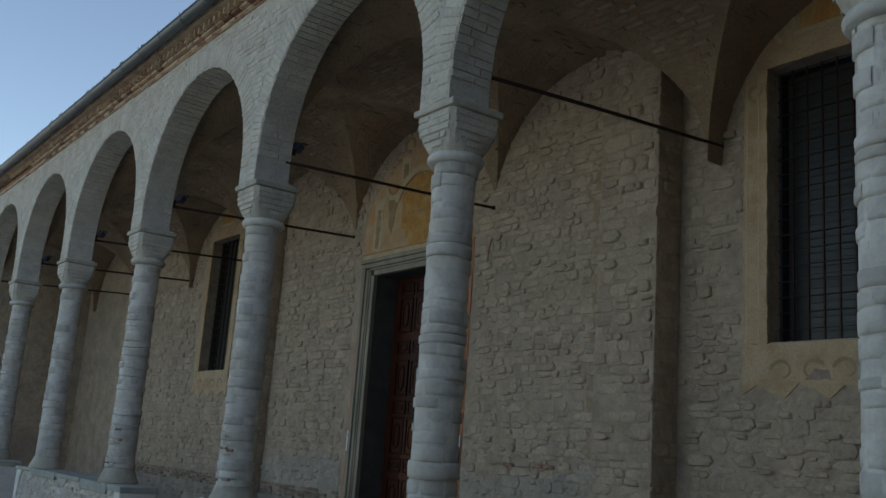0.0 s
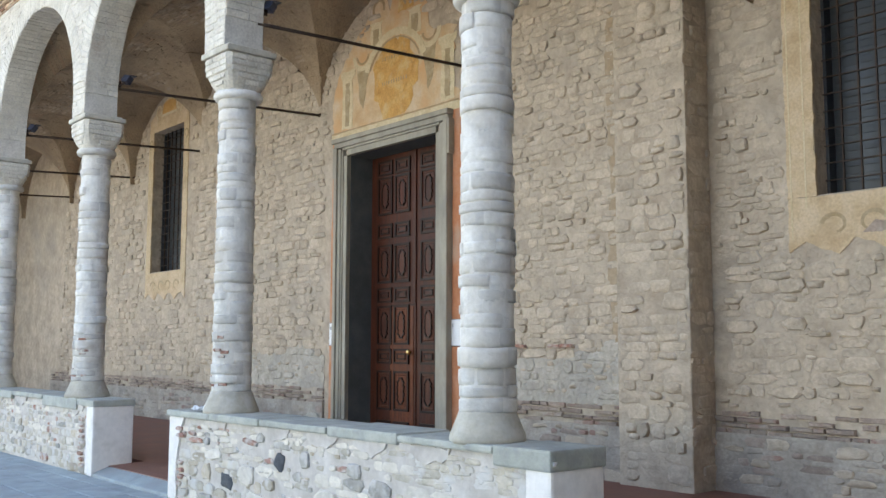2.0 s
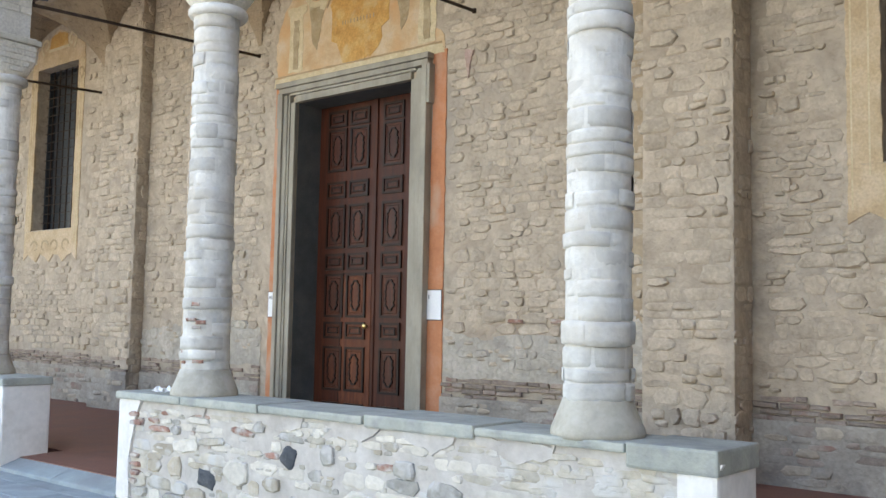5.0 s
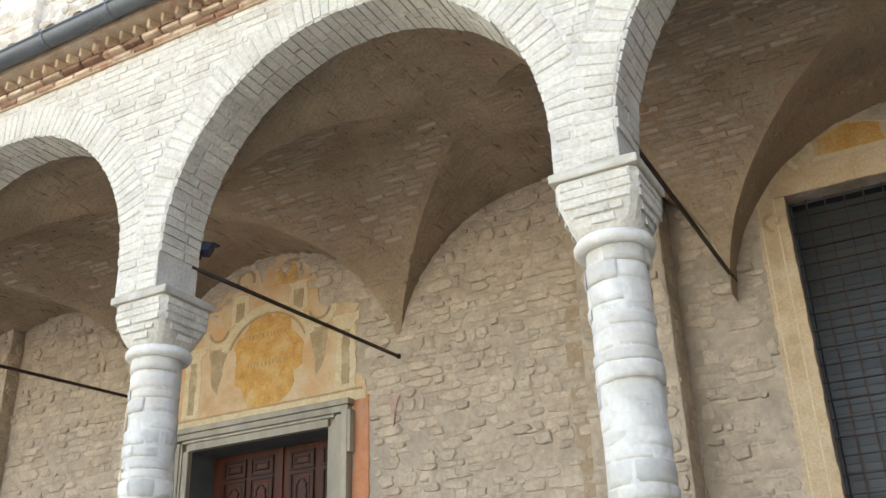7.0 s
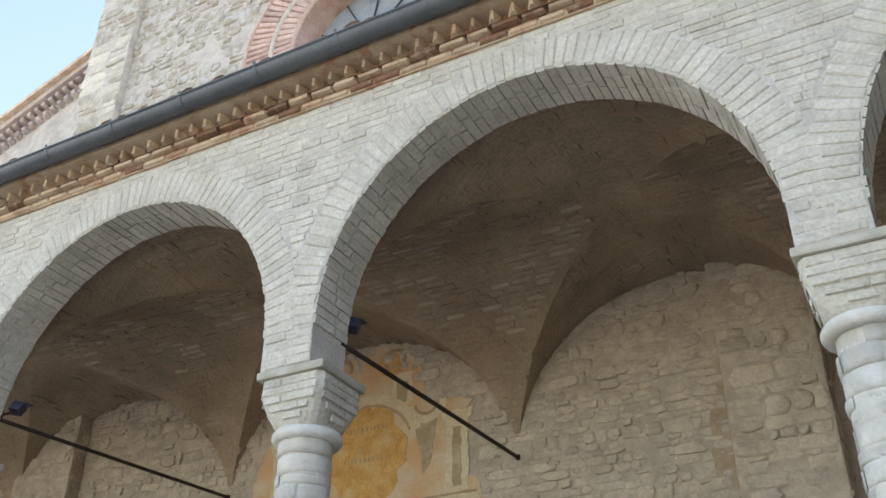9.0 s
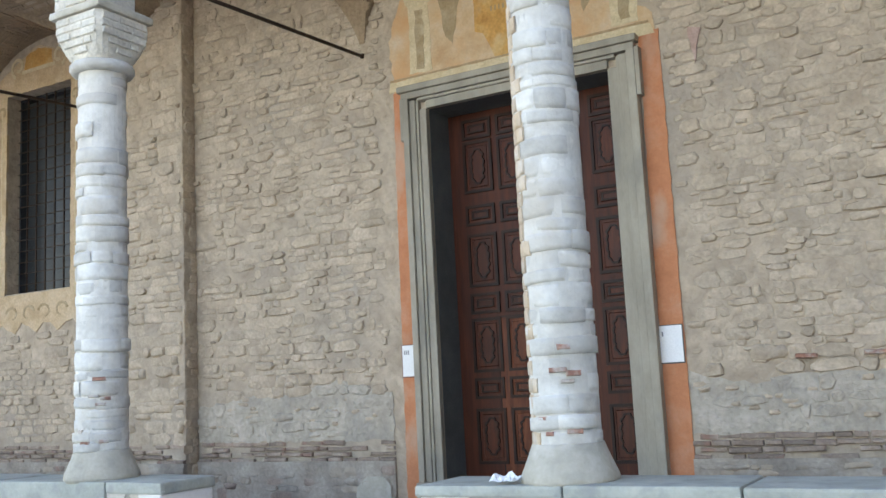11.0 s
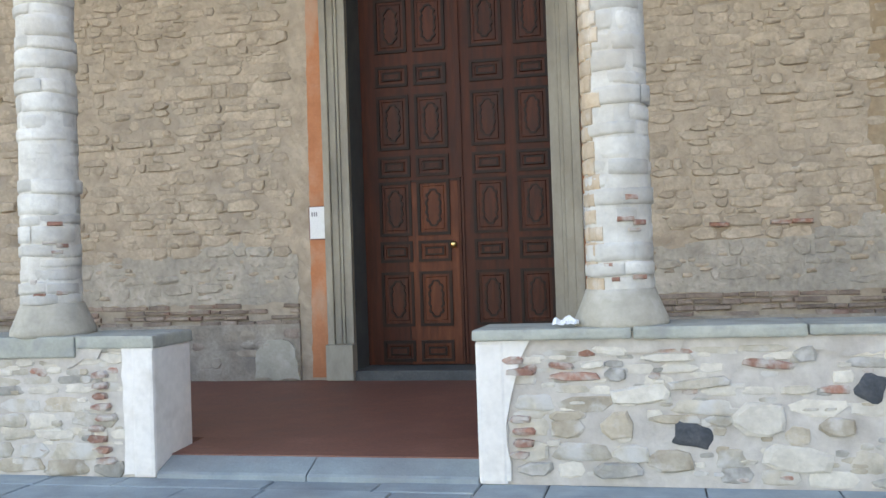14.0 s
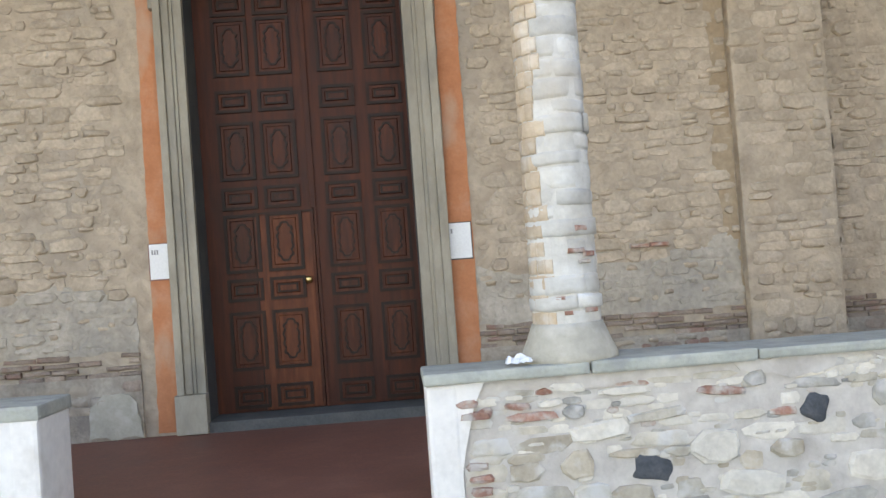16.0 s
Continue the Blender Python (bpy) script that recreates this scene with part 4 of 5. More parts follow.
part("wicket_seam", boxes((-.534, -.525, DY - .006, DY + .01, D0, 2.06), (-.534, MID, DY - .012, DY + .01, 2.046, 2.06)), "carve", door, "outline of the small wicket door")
kn = lathe([(.012, 0), (.012, .03), (.03, .04), (.036, .055), (.03, .072), (.012, .08)], 20)
bmesh.ops.rotate(kn, verts=kn.verts[:], matrix=Matrix.Rotation(radians(90), 3, "X"))
bmesh.ops.translate(kn, verts=kn.verts[:], vec=(-.06, DY, 1.417))
part("knob", kn, "brass", door, "round brass knob", smooth=True)
part("escutcheon", boxes((-.08, -.04, DY - .006, DY, 1.33, 1.46), bevel=.004), "brass", door)

# ---- painted strips beside the portal ----
for name, x0, x1, z1, sd in (("painted_strip_left", -1.405, -1.19, 4.40, 3), ("painted_strip_right", 1.21, 1.435, 4.45, 4)):
    o = ragged([(x0, FLOOR + .02), (x1, FLOOR + .02), (x1, z1), (x0 + .04, z1)], .09, .006, sd)
    setting(name, plate(o, -.012, .02), "orange", "faded terracotta painted strip beside the portal", "painted strip")

o = ragged([(1.69, 4.4), (1.8, 4.37), (1.77, 4.25), (1.74, 4.06), (1.71, 4.2)], .05, .008, 15)
setting("plaster_scar", plate(o, -.03, .01), "redge", "pink scar where the wall plaster broke away", "patch")
o = ragged([(PIL_R[0] - .11, .95), (PIL_R[0] - .004, .95), (PIL_R[0] - .004, 5.4), (PIL_R[0] - .16, 5.4), (PIL_R[0] - .2, 4.2), (PIL_R[0] - .15, 3.2), (PIL_R[0] - .19, 2.2), (PIL_R[0] - .12, 1.5)], .07, .018, 9)
setting("damp_stain", plate([(x, z) for x, z in o], -.006, .01), "wallstain", "brown damp stain running down beside the pilaster", "stain")

# ---- notices ----
for x, z, w, h, s in ((-1.298, 1.665, .18, .305, 0), (1.322, 1.662, .196, .312, 1)):
    n_ = thing("notice", "white printed paper notice fixed beside the portal", "notice", "notices by the door")
    part("sheet", boxes((x - w / 2, x + w / 2, -.02, -.013, z - h / 2, z + h / 2)), "paper", n_)
    part("backing", boxes((x - w / 2 - .009, x + w / 2 + .009, -.019, -.0122, z - h / 2 - .012, z + h / 2 + .008), bevel=.002), "jamb" if s else "cotto", n_, "thin dark backing frame")
    for k in range(3 if s == 0 else 1):
        part("print_bar", boxes((x - w / 2 + .02 + .022 * k, x - w / 2 + .034 + .022 * k, -.0215, -.0205, z + h / 2 - .09, z + h / 2 - .05)), "ink", n_)

# ---- fresco over the portal ----
fr = tagged(new("fresco"), "peeling ochre and cream fresco of an architectural cartouche", "fresco", kind="structure")
part("ground_coat", plate(ragged([(-1.35, 4.41), (1.42, 4.41), (1.4, 4.62), (1.22, 4.75), (1.16, 4.9), (1.2, 5.1), (1.3, 5.2), (1.22, 5.35), (1.3, 5.48), (1.12, 5.56), (.92, 5.5), (.78, 5.62), (.74, 5.95), (.6, 6.12), (.42, 6.29), (.15, 6.33), (.02, 6.2), (-.06, 6.05), (-.14, 6.22), (-.36, 6.27), (-.52, 6.12), (-.6, 5.98), (-.85, 5.8), (-1.1, 5.55), (-1.28, 5.3), (-1.4, 4.95)], .07, .016, 7), -.008, .02), "fresco", fr, "peeling ochre-washed plaster")
def blob(cx, cz, pts, y, mat, name, seed, amp=.012):
    part(name, plate(ragged([(cx + x, cz + z) for x, z in pts], .07, amp, seed), y - .003, y), mat, fr)
def curve(x0, z0, r, a0, a1, w, y, mat, name):
    n = 20
    o = [(x0 + (r + w / 2) * math.cos(a0 + (a1 - a0) * i / n), z0 + (r + w / 2) * math.sin(a0 + (a1 - a0) * i / n)) for i in range(n + 1)]
    q = [(x0 + (r - w / 2) * math.cos(a0 + (a1 - a0) * i / n), z0 + (r - w / 2) * math.sin(a0 + (a1 - a0) * i / n)) for i in range(n + 1)]
    part(name, plate(o + q[::-1], y - .003, y), mat, fr)
ell = [(.47 * math.cos(t) * (1 + .06 * math.cos(5 * t)), .56 * math.sin(t) * (1 + .05 * math.cos(6 * t))) for t in [2 * math.pi * i / 30 for i in range(30)]]
blob(.06, 5.08, ell, -.009, "ochre", "cartouche", 11, .045)
blob(.06, 5.08, [(x * .78, z * .62 + .08) for x, z in ell], -.0125, "ochre", "cartouche_field", 12)
for sx in (-1, 1):
    c = .06
    blob(c + sx * .72, 5.08, [(-.15 * sx, .3), (.14 * sx, .33), (.06 * sx, -.2), (-.02 * sx, -.3)][::sx or 1], -.0095, "tan", "niche", 13 + sx, .01)
    blob(c + sx * 1.08, 4.98, [(-.13, -.42), (.13, -.42), (.12, .3), (.17, .34), (.17, .42), (-.17, .42), (-.17, .34), (-.12, .3)], -.0095, "light", "painted_pillar", 15 + sx)
    blob(c + sx * 1.08, 4.96, [(-.045, -.36), (.045, -.36), (.045, .26), (-.045, .26)], -.0128, "tan", "pillar_panel", 19 + sx)
    curve(c + sx * .72, 5.56, .2, math.pi * (1.05 if sx > 0 else 1.0), math.pi * (2.0 if sx > 0 else 1.95), .075, -.0098, "light", "scroll")
    curve(c + sx * .72, 5.56, .135, math.pi * 1.05, math.pi * 1.95, .03, -.0105, "shade", "scroll_line")
    curve(c - .02 + sx * .34, 6.12, .12, -.4, math.pi * 1.25, .045, -.0102, "shade", "volute")
    blob(c + sx * .42, 5.78, [(-.14, -.2), (.14, -.2), (.11, .12), (.15, .16), (-.15, .16), (-.11, .12)], -.0096, "light", "pedestal", 23 + sx)
    blob(c + sx * .42, 5.74, [(-.07, -.14), (.07, -.14), (.06, .1), (-.06, .1)], -.0127, "tan", "pedestal_panel", 26 + sx)
curve(.06, 5.05, .66, .35, math.pi - .35, .1, -.0134, "light", "arch_band")
curve(.06, 5.05, .58, .4, math.pi - .4, .022, -.0166, "shade", "arch_line")
blob(.3, 6.08, [(-.17, -.12), (.17, -.12), (.14, .08), (0, .15), (-.14, .08)], -.0097, "ochre", "crest", 31)
for k in range(2):
    rng = random.Random(40 + k)
    xx = -.2
    while xx < .32:
        w = rng.uniform(.02, .05)
        part("letter_bar", boxes((xx, xx + w * .5, -.0172, -.0158, 5.35 - .34 * k, 5.40 - .34 * k)), "shade", fr)
        xx += w + .015
part("band", plate(ragged([(-1.42, 4.415), (1.4, 4.415), (1.37, 4.52), (-1.4, 4.52)], .08, .008, 37), -.0125, -.009), "light", fr)
part("band_line", plate(ragged([(-1.4, 4.525), (1.35, 4.525), (1.35, 4.545), (-1.4, 4.545)], .1, .004, 38), -.013, -.009), "shade", fr)

# ---- windows ----
def window(name, w, y, side, label):
    x0, x1, z0, z1 = w
    ob = tagged(new(name), label, "window", kind="structure")
    e = .27 if side > 0 else .2
    zb, zt = z0 - .47, z1 + (.12 if side > 0 else .05)
    def band(pts, seed, nm="painted_frame"):
        part(nm, plate(ragged(pts, .07, .008, seed), y - .012, y + .02), "cream", ob, "cream painted plaster frame")
    band([(x0 - e, z0), (x0, z0), (x0, z1), (x0 - e, z1)], 51)
    band([(x1, z0), (x1 + e, z0), (x1 + e, z1), (x1, z1)], 52)
    top = [(x1 + e, z1), (x1 + e * .8, z1 + .25), (x1 - .1, z1 + .38), ((x0 + x1) / 2 + .2, z1 + .55), ((x0 + x1) / 2, z1 + .62), ((x0 + x1) / 2 - .2, z1 + .55), (x0 + .1, z1 + .38), (x0 - e * .8, z1 + .25), (x0 - e, z1)]
    part("painted_head", plate(ragged(top, .07, .01, 53), y - .012, y + .02), "cream", ob, "cream painted head with curls")
    n = 12
    low = [(x0 - e, z0)] + [(x0 - e + (x1 - x0 + 2 * e) * i / n, zb + .05 * math.sin(i * 1.9) + (.03 if i % 3 else -.02)) for i in range(n + 1)] + [(x1 + e, z0)]
    part("painted_apron", plate(ragged(low, .07, .008, 54), y - .012, y + .02), "cream", ob, "flaking cream apron with brown scrolls")
    mid, zz = (x0 + x1) / 2, z1 + .3
    part("painted_field", plate(ragged([(mid - .3, zz), (mid + .3, zz), (mid + .26, zz + .2), (mid, zz + .27), (mid - .26, zz + .2)], .06, .012, 58), y - .0150, y - .011), "ochre", ob)
    for sx in (-1, 1):
        def band_of(cx, cz, r0, r1, a0, a1, w):
            n = 22
            f = lambda off: [(cx + sx * (r0 + (r1 - r0) * i / n + off) * math.cos(a0 + (a1 - a0) * i / n), cz + (r0 + (r1 - r0) * i / n + off) * math.sin(a0 + (a1 - a0) * i / n)) for i in range(n + 1)]
            return f(w) + f(-w)[::-1]
        part("painted_volute", plate(band_of(mid + sx * .42, zz + .08, .15, .05, -1.2, 5.2, .024), y - .0170, y - .011), "light", ob)
        part("painted_volute", plate(band_of(x0 - e * .45 if sx < 0 else x1 + e * .45, z1 - .22, .1, .04, -1.5, 4.4, .018), y - .0150, y - .011), "tan", ob)
    part("painted_bar", plate([(mid - .34, zz - .04), (mid + .34, zz - .04), (mid + .34, zz + .01), (mid - .34, zz + .01)], y - .0185, y - .011), "light", ob)
    part("frame_line", boxes((x0 - .10, x0 - .085, y - .0145, y - .011, z0 - .1, z1), (x1 + .085, x1 + .1, y - .0145, y - .011, z0 - .1, z1), (x0 - e + .03, x0 - e + .045, y - .0145, y - .011, zb + .1, z1), (x1 + e - .045, x1 + e - .03, y - .0145, y - .011, zb + .1, z1)), "light", ob)
    for k in range(4):
        cx = x0 + (x1 - x0) * (k + .5) / 4 * 1.0
        cz = z0 - .27
        n_, a0 = 18, (0.2 if k % 2 else math.pi - .2)
        a1 = a0 + (4.3 if k % 2 else -4.3)
        def spiral(off):
            return [(cx + (.125 - .055 * i / n_ + off * (1 - .5 * i / n_)) * math.cos(a0 + (a1 - a0) * i / n_), cz + (.11 - .05 * i / n_ + off * (1 - .5 * i / n_)) * math.sin(a0 + (a1 - a0) * i / n_)) for i in range(n_ + 1)]
        part("painted_scroll", plate(spiral(.02) + spiral(-.02)[::-1], y - .0152, y - .011), "tan", ob)
    if side > 0:
        part("brick_patch", plate(ragged([(x0 + .42, z0 - .36), (x0 + .66, z0 - .35), (x0 + .64, z0 - .27), (x0 + .5, z0 - .26)], .05, .018, 57), y - .0165, y - .011), "ledge", ob, "bare red brick where the plaster fell")
    dep = y + .2
    part("glazing", boxes((x0, x1, dep + .12, dep + .13, z0, z1)), "glass", ob, "dark leaded glazing")
    part("sill", boxes((x0, x1, y + .01, dep + .12, z0 - .02, z0 + .012)), "lowplaster", ob)
    part("casing", boxes((x0, x0 + .03, dep, dep + .12, z0, z1), (x1 - .03, x1, dep, dep + .12, z0, z1), (x0, x1, dep, dep + .12, z1 - .03, z1)), "lead", ob)
    nx = 8 if side > 0 else 7
    for i in range(1, nx):
        xx = x0 + (x1 - x0) * i / nx
        part("upright_bar", boxes((xx - .007, xx + .007, dep - .02, dep + .0, z0, z1)), "iron", ob)
    nz = 18
    for i in range(1, nz):
        zz = z0 + (z1 - z0) * i / nz
        part("cross_bar", boxes((x0, x1, dep - .028, dep - .006, zz - .005, zz + .005)), "iron", ob)
    for i in range(1, 40):
        zz = z0 + (z1 - z0) * i / 40
        part("lead_strip", boxes((x0, x1, dep + .114, dep + .122, zz - .003, zz + .003)), "lead", ob)
    return ob
window("window_1", WR, WY, 1, "tall church window behind a rusty iron grille in painted frame")
window("window_2", WL, LY, -1, "tall narrow barred window in a cream painted frame")

# ---- round window in the upper front ----
rw = tagged(new("window_3"), "round church window with red brick rings", "window", kind="structure")
sp = []
rng = random.Random(3)
for r0, r1, n, d, mat in ((1.52, 1.95, 104, .05, "redge"), (1.12, 1.46, 76, .03, "redge")):
    for i in range(n):
        t = 2 * math.pi * (i + .5) / n
        if math.sin(t) < -.35:
            continue
        rm = (r0 + r1) / 2
        sp.append((brick_mesh(mat, rng.randrange(5)), "brick", OX + rm * math.cos(t), OZ + rm * math.sin(t), r1 - r0, 2 * math.pi * rm / n * .97, d + rng.uniform(-.005, .008), -t))
lay(sp, rw, 0, lambda s: -s[3], 250, "brick_ring", "redge")
def torus(r, w, y0, mat, name):
    n = 64
    bm = bmesh.new()
    prof = [(-w, 0), (-w * .7, -w * .7), (0, -w), (w * .7, -w * .7), (w, 0)]
    rings = [[bm.verts.new((OX + (r + a) * math.cos(2 * math.pi * i / n), y0 + b, OZ + (r + a) * math.sin(2 * math.pi * i / n))) for a, b in prof] for i in range(n)]
    for i in range(n):
        for k in range(4):
            bm.faces.new((rings[i][k], rings[(i + 1) % n][k], rings[(i + 1) % n][k + 1], rings[i][k + 1]))
    part(name, bm, mat, rw, smooth=True)
torus(1.99, .035, -.02, "redge", "outer_rim")
torus(1.49, .04, -.02, "wstone", "middle_rim")
torus(1.09, .04, -.01, "redge", "inner_rim")
bm = bmesh.new()
n = 48
inn = [bm.verts.new((OX + 1.055 * math.cos(2 * math.pi * i / n), 0.0, OZ + 1.055 * math.sin(2 * math.pi * i / n))) for i in range(n)]
bak = [bm.verts.new((OX + .98 * math.cos(2 * math.pi * i / n), .4, OZ + .98 * math.sin(2 * math.pi * i / n))) for i in range(n)]
for i in range(n):
    bm.faces.new((inn[i], inn[(i + 1) % n], bak[(i + 1) % n], bak[i]))
part("splay", bm, "redge", rw)
part("pane", plate([(OX + .99 * math.cos(2 * math.pi * i / n), OZ + .99 * math.sin(2 * math.pi * i / n)) for i in range(n)], .378, .39), "skyglass", rw, "blue-grey glass with the sky's reflection in its colour")
for k in range(10):
    t = 2 * math.pi * k / 10 + .15
    part("spoke", tube([(OX + .35 * math.cos(t), .36, OZ + .35 * math.sin(t)), (OX + .98 * math.cos(t), .36, OZ + .98 * math.sin(t))], .013, 6), "lead", rw)
part("hub_ring", tube([(OX + .35 * math.cos(2 * math.pi * i / 24), .36, OZ + .35 * math.sin(2 * math.pi * i / 24)) for i in range(25)], .016, 6), "lead", rw)

# ---- side aisle: raking brick cornice and tiles ----
ak = tagged(new("aisle_cornice"), "raking brick cornice of the side aisle with tiles", "cornice", kind="structure")
sl = math.atan2(13.6 - 9.55, 10.5)
for k in range(60):
    d = .1 + .17 * k
    px, pz = -6.0 - d * math.cos(sl), 13.6 - d * math.sin(sl)
    for row in range(2):
        shared("corbel_brick", brick_mesh("palebrick", (k + row) % 5), ak, Matrix.Translation((px + .06 * row, .28, pz - .16 - .2 * row)) @ Matrix.Rotation(-sl, 4, "Y") @ Matrix.Diagonal((.09, .14 - .04 * row, .12, 1)))
for w0, w1, y0, mat in ((-.1, .02, .08, "palebrick"), (.02, .1, -.02, "tile")):
    bm = boxes((-11.6, 0, y0, 1.6, w0, w1))
    bmesh.ops.rotate(bm, verts=bm.verts[:], matrix=Matrix.Rotation(-sl, 3, "Y"))
    bmesh.ops.translate(bm, verts=bm.verts[:], vec=(-6.03, 0, 13.6))
    part("raking_course", bm, mat, ak)

# ---- tie rods and floodlights ----
for i, cx in enumerate(COLS[1:-1]):
    yw = .0 if -5 < cx < 4 else (WY if cx > 0 else LY)
    zo = .07 if cx < 0 else (.13 if cx > 4 else -.03)
    zs = -.16 if 4 < cx < 6 else -.03
    wx = wall_x(cx)
    t_ = thing("tie_rod", "thin dark wrought iron tie rod across the porch", "tie rod", "tie rods of the vaults")
    part("rod", tube([(cx + .13, -3.08, 4.73 + zo + zs), ((cx + .13 + wx) / 2, -1.5, 4.775 + zo + zs / 2), (wx, yw + .05, 4.82 + zo)], .019, 8), "iron", t_, smooth=True)
    part("anchor", boxes((wx - .02, wx + .02, yw - .03, yw + .02, 4.795 + zo, 4.845 + zo), bevel=.006), "iron", t_)
for cx in COLS[3:7]:
    f_ = thing("floodlight", "small blue-black floodlight fixed on the pier", "lamp", "floodlights on the piers")
    hx = cx + (.13 if cx > 0 else .27)
    bm = boxes((-.055, .055, -.045, .045, -.05, .05), bevel=.012)
    bmesh.ops.rotate(bm, verts=bm.verts[:], matrix=Matrix.Rotation(radians(-30), 3, "X") @ Matrix.Rotation(radians(25), 3, "Z"))
    bmesh.ops.translate(bm, verts=bm.verts[:], vec=(hx, -2.95, 4.87))
    part("housing", bm, "floodbody", f_)
    part("hood", boxes((hx - .065, hx + .065, -2.93, -2.85, 4.915, 4.925)), "floodbody", f_)
    part("bracket", boxes((cx + .06, hx + .01, -2.995, -2.975, 4.815, 4.83), (cx + .1, cx + .112, -3.01, -2.96, 4.78, 4.88)), "iron", f_)

def wedge(x0, x1, dz):
    bm = bmesh.new()
    prism(bm, [(-3.44, -.02), (-3.435, .03 + dz), (-3.42, .042 + dz), (-3.24, .105 + dz), (-3.236, -.02)], x0, x1)
    bmesh.ops.recalc_face_normals(bm, faces=bm.faces[:])
    return bm
# ---- thresholds between the low walls ----
for x0, x1 in ((-1.14, .85), (-8.2, -6.45), (6.0, 8.05)):
    t_ = tagged(new("threshold"), "worn grey stone step into the porch", "step", kind="structure")
    x, rng = x0, random.Random(int(x0 * 7))
    while x < x1 - .01:
        w = min(rng.uniform(.8, 1.3), x1 - x)
        if x1 - x - w < .3:
            w = x1 - x
        part("step_slab", wedge(x + .004, x + w - .004, rng.uniform(-.004, .004)), "slab", t_)
        x += w

# ---- litter on the coping ----
bm = bmesh.new()
bmesh.ops.create_grid(bm, x_segments=9, y_segments=7, size=.06)
for v in bm.verts:
    v.co += Vector(noise.noise_vector(v.co * 30)) * .03
    v.co.z = abs(v.co.z) * 2.4 + .004
bmesh.ops.solidify(bm, geom=bm.faces[:], thickness=.002)
bmesh.ops.translate(bm, verts=bm.verts[:], vec=(1.36, -3.36, COPE + .004))
ob = mesh_object("crumpled_paper", bm, "paper")
tagged(ob, "crumpled white paper lying on grey stone coping", "litter")

bm = bmesh.new()
bmesh.ops.create_grid(bm, x_segments=5, y_segments=4, size=.035)
for v in bm.verts:
    v.co += Vector(noise.noise_vector(v.co * 40 + Vector((5, 2, 1)))) * .015
    v.co.z = abs(v.co.z) * 1.5 + .003
bmesh.ops.solidify(bm, geom=bm.faces[:], thickness=.0015)
bmesh.ops.translate(bm, verts=bm.verts[:], vec=(3.0, -3.53, .002))
tagged(mesh_object("paper_scrap", bm, "paper"), "small torn white paper scrap on grey paving", "litter")

# ---- pieces of walls, floors and pavements ----
def clear_center(x, z, w, h):
    if DX0 - .56 < x + w / 2 and x - w / 2 < DX1 + .5 and z < 4.5:
        return False
    if -1.5 < x < 1.4 and z < 6.2 - .55 * abs(x - .05):
        return False
    return z - h / 2 > .93
rb = rubble(PIL_L[1], PIL_R[0], .93, 6.5, clear_center, 21, proud=.03, fill=.78, hmin=.05, hmax=.15, wmin=.07, wmax=.34, forms=(7, 32))
for x, z in ((2.40, 1.498), (2.91, 1.5), (3.09, 1.503)):
    rb.append((brick_mesh("rbrick", 1), "brick", x, z, .17, .045, .056, .02))
def low_line(x):
    """Upper edge of the greyer layer along the foot of the wall."""
    return 1.4 + .07 * math.sin(2.1 * x) + .04 * math.sin(5.3 * x + 1)
lay([s for s in rb if s[3] > low_line(s[2])], wall_c, 0, lambda s: abs(s[2] - 1.2) + .8 * abs(s[3] - 2.2) - (5 if s[1] == "brick" else 0), 220, "stones", "stone_j")
lay([(pillow_mesh(7 + i % 25, "lowstone"),) + s[1:] for i, s in enumerate(rb) if s[3] <= low_line(s[2])], wall_c, 0, lambda s: abs(s[2] - 1.2), 80, "low_stones", "lowstone")
for x0, x1 in ((PIL_L[1] + .02, DX0 - .56), (DX1 + .5, PIL_R[0] - .02)):
    n = int((x1 - x0) / .12)
    top = [(x1 + (x0 - x1) * i / n, low_line(x1 + (x0 - x1) * i / n)) for i in range(n + 1)]
    part("grey_render", plate(ragged([(x0, .9), (x1, .9)] + top, .06, .018, int(x0 * 9) % 61), -.009, .01), "lowstone", wall_c, "greyer layer along the wall foot")
lay(rubble(PIL_R[0] + .03, PIL_R[1] - .03, .2, 6.6, lambda *a: True, 22, proud=.042, fill=.88, hmin=.06, hmax=.2, wmin=.09, wmax=.34), pil_r, -.12, lambda s: s[3], 200, "stones", "stone_j")
lay(rubble(PIL_L[0] + .03, PIL_L[1] - .03, .9, 6.6, lambda *a: True, 23, proud=.04, fill=.92, hmin=.05, hmax=.16, wmin=.08, wmax=.3), pil_l, -.2, lambda s: s[3], 200, "stones", "stone_j")
lay(rubble(PIL_L[1], PIL_R[0], .95, 6.5, clear_center, 31, proud=.03, fill=.2, hmin=.03, hmax=.075, wmin=.05, wmax=.16), wall_c, 0, lambda s: s[3], 0, "chips", "stone_j")
for parent, xs, y0, y1, seed in ((pil_r, PIL_R[1], -.12, WY, 41), (pil_l, PIL_L[1], -.2, 0, 42)):
    for me, nm, x, z, w, h, d, a in rubble(0, y1 - y0, .2, 6.5, lambda *q: True, seed, proud=.022, fill=.9, hmin=.06, hmax=.18, wmin=.1, wmax=.3, forms=(7, 32)):
        shared(nm, me, parent, Matrix.Translation((xs, y0 + x, z)) @ Matrix.Rotation(math.pi / 2, 4, "Z") @ Matrix.Rotation(a, 4, "Y") @ Matrix.Diagonal((w * .9, d, h, 1)))
def clear_win(w, e):
    def f(x, z, ww, h):
        return not (w[0] - e < x + ww / 2 and x - ww / 2 < w[1] + e and w[2] - .52 < z + h / 2 and z - h / 2 < w[3] + .62) and z - h / 2 > .93
    return f
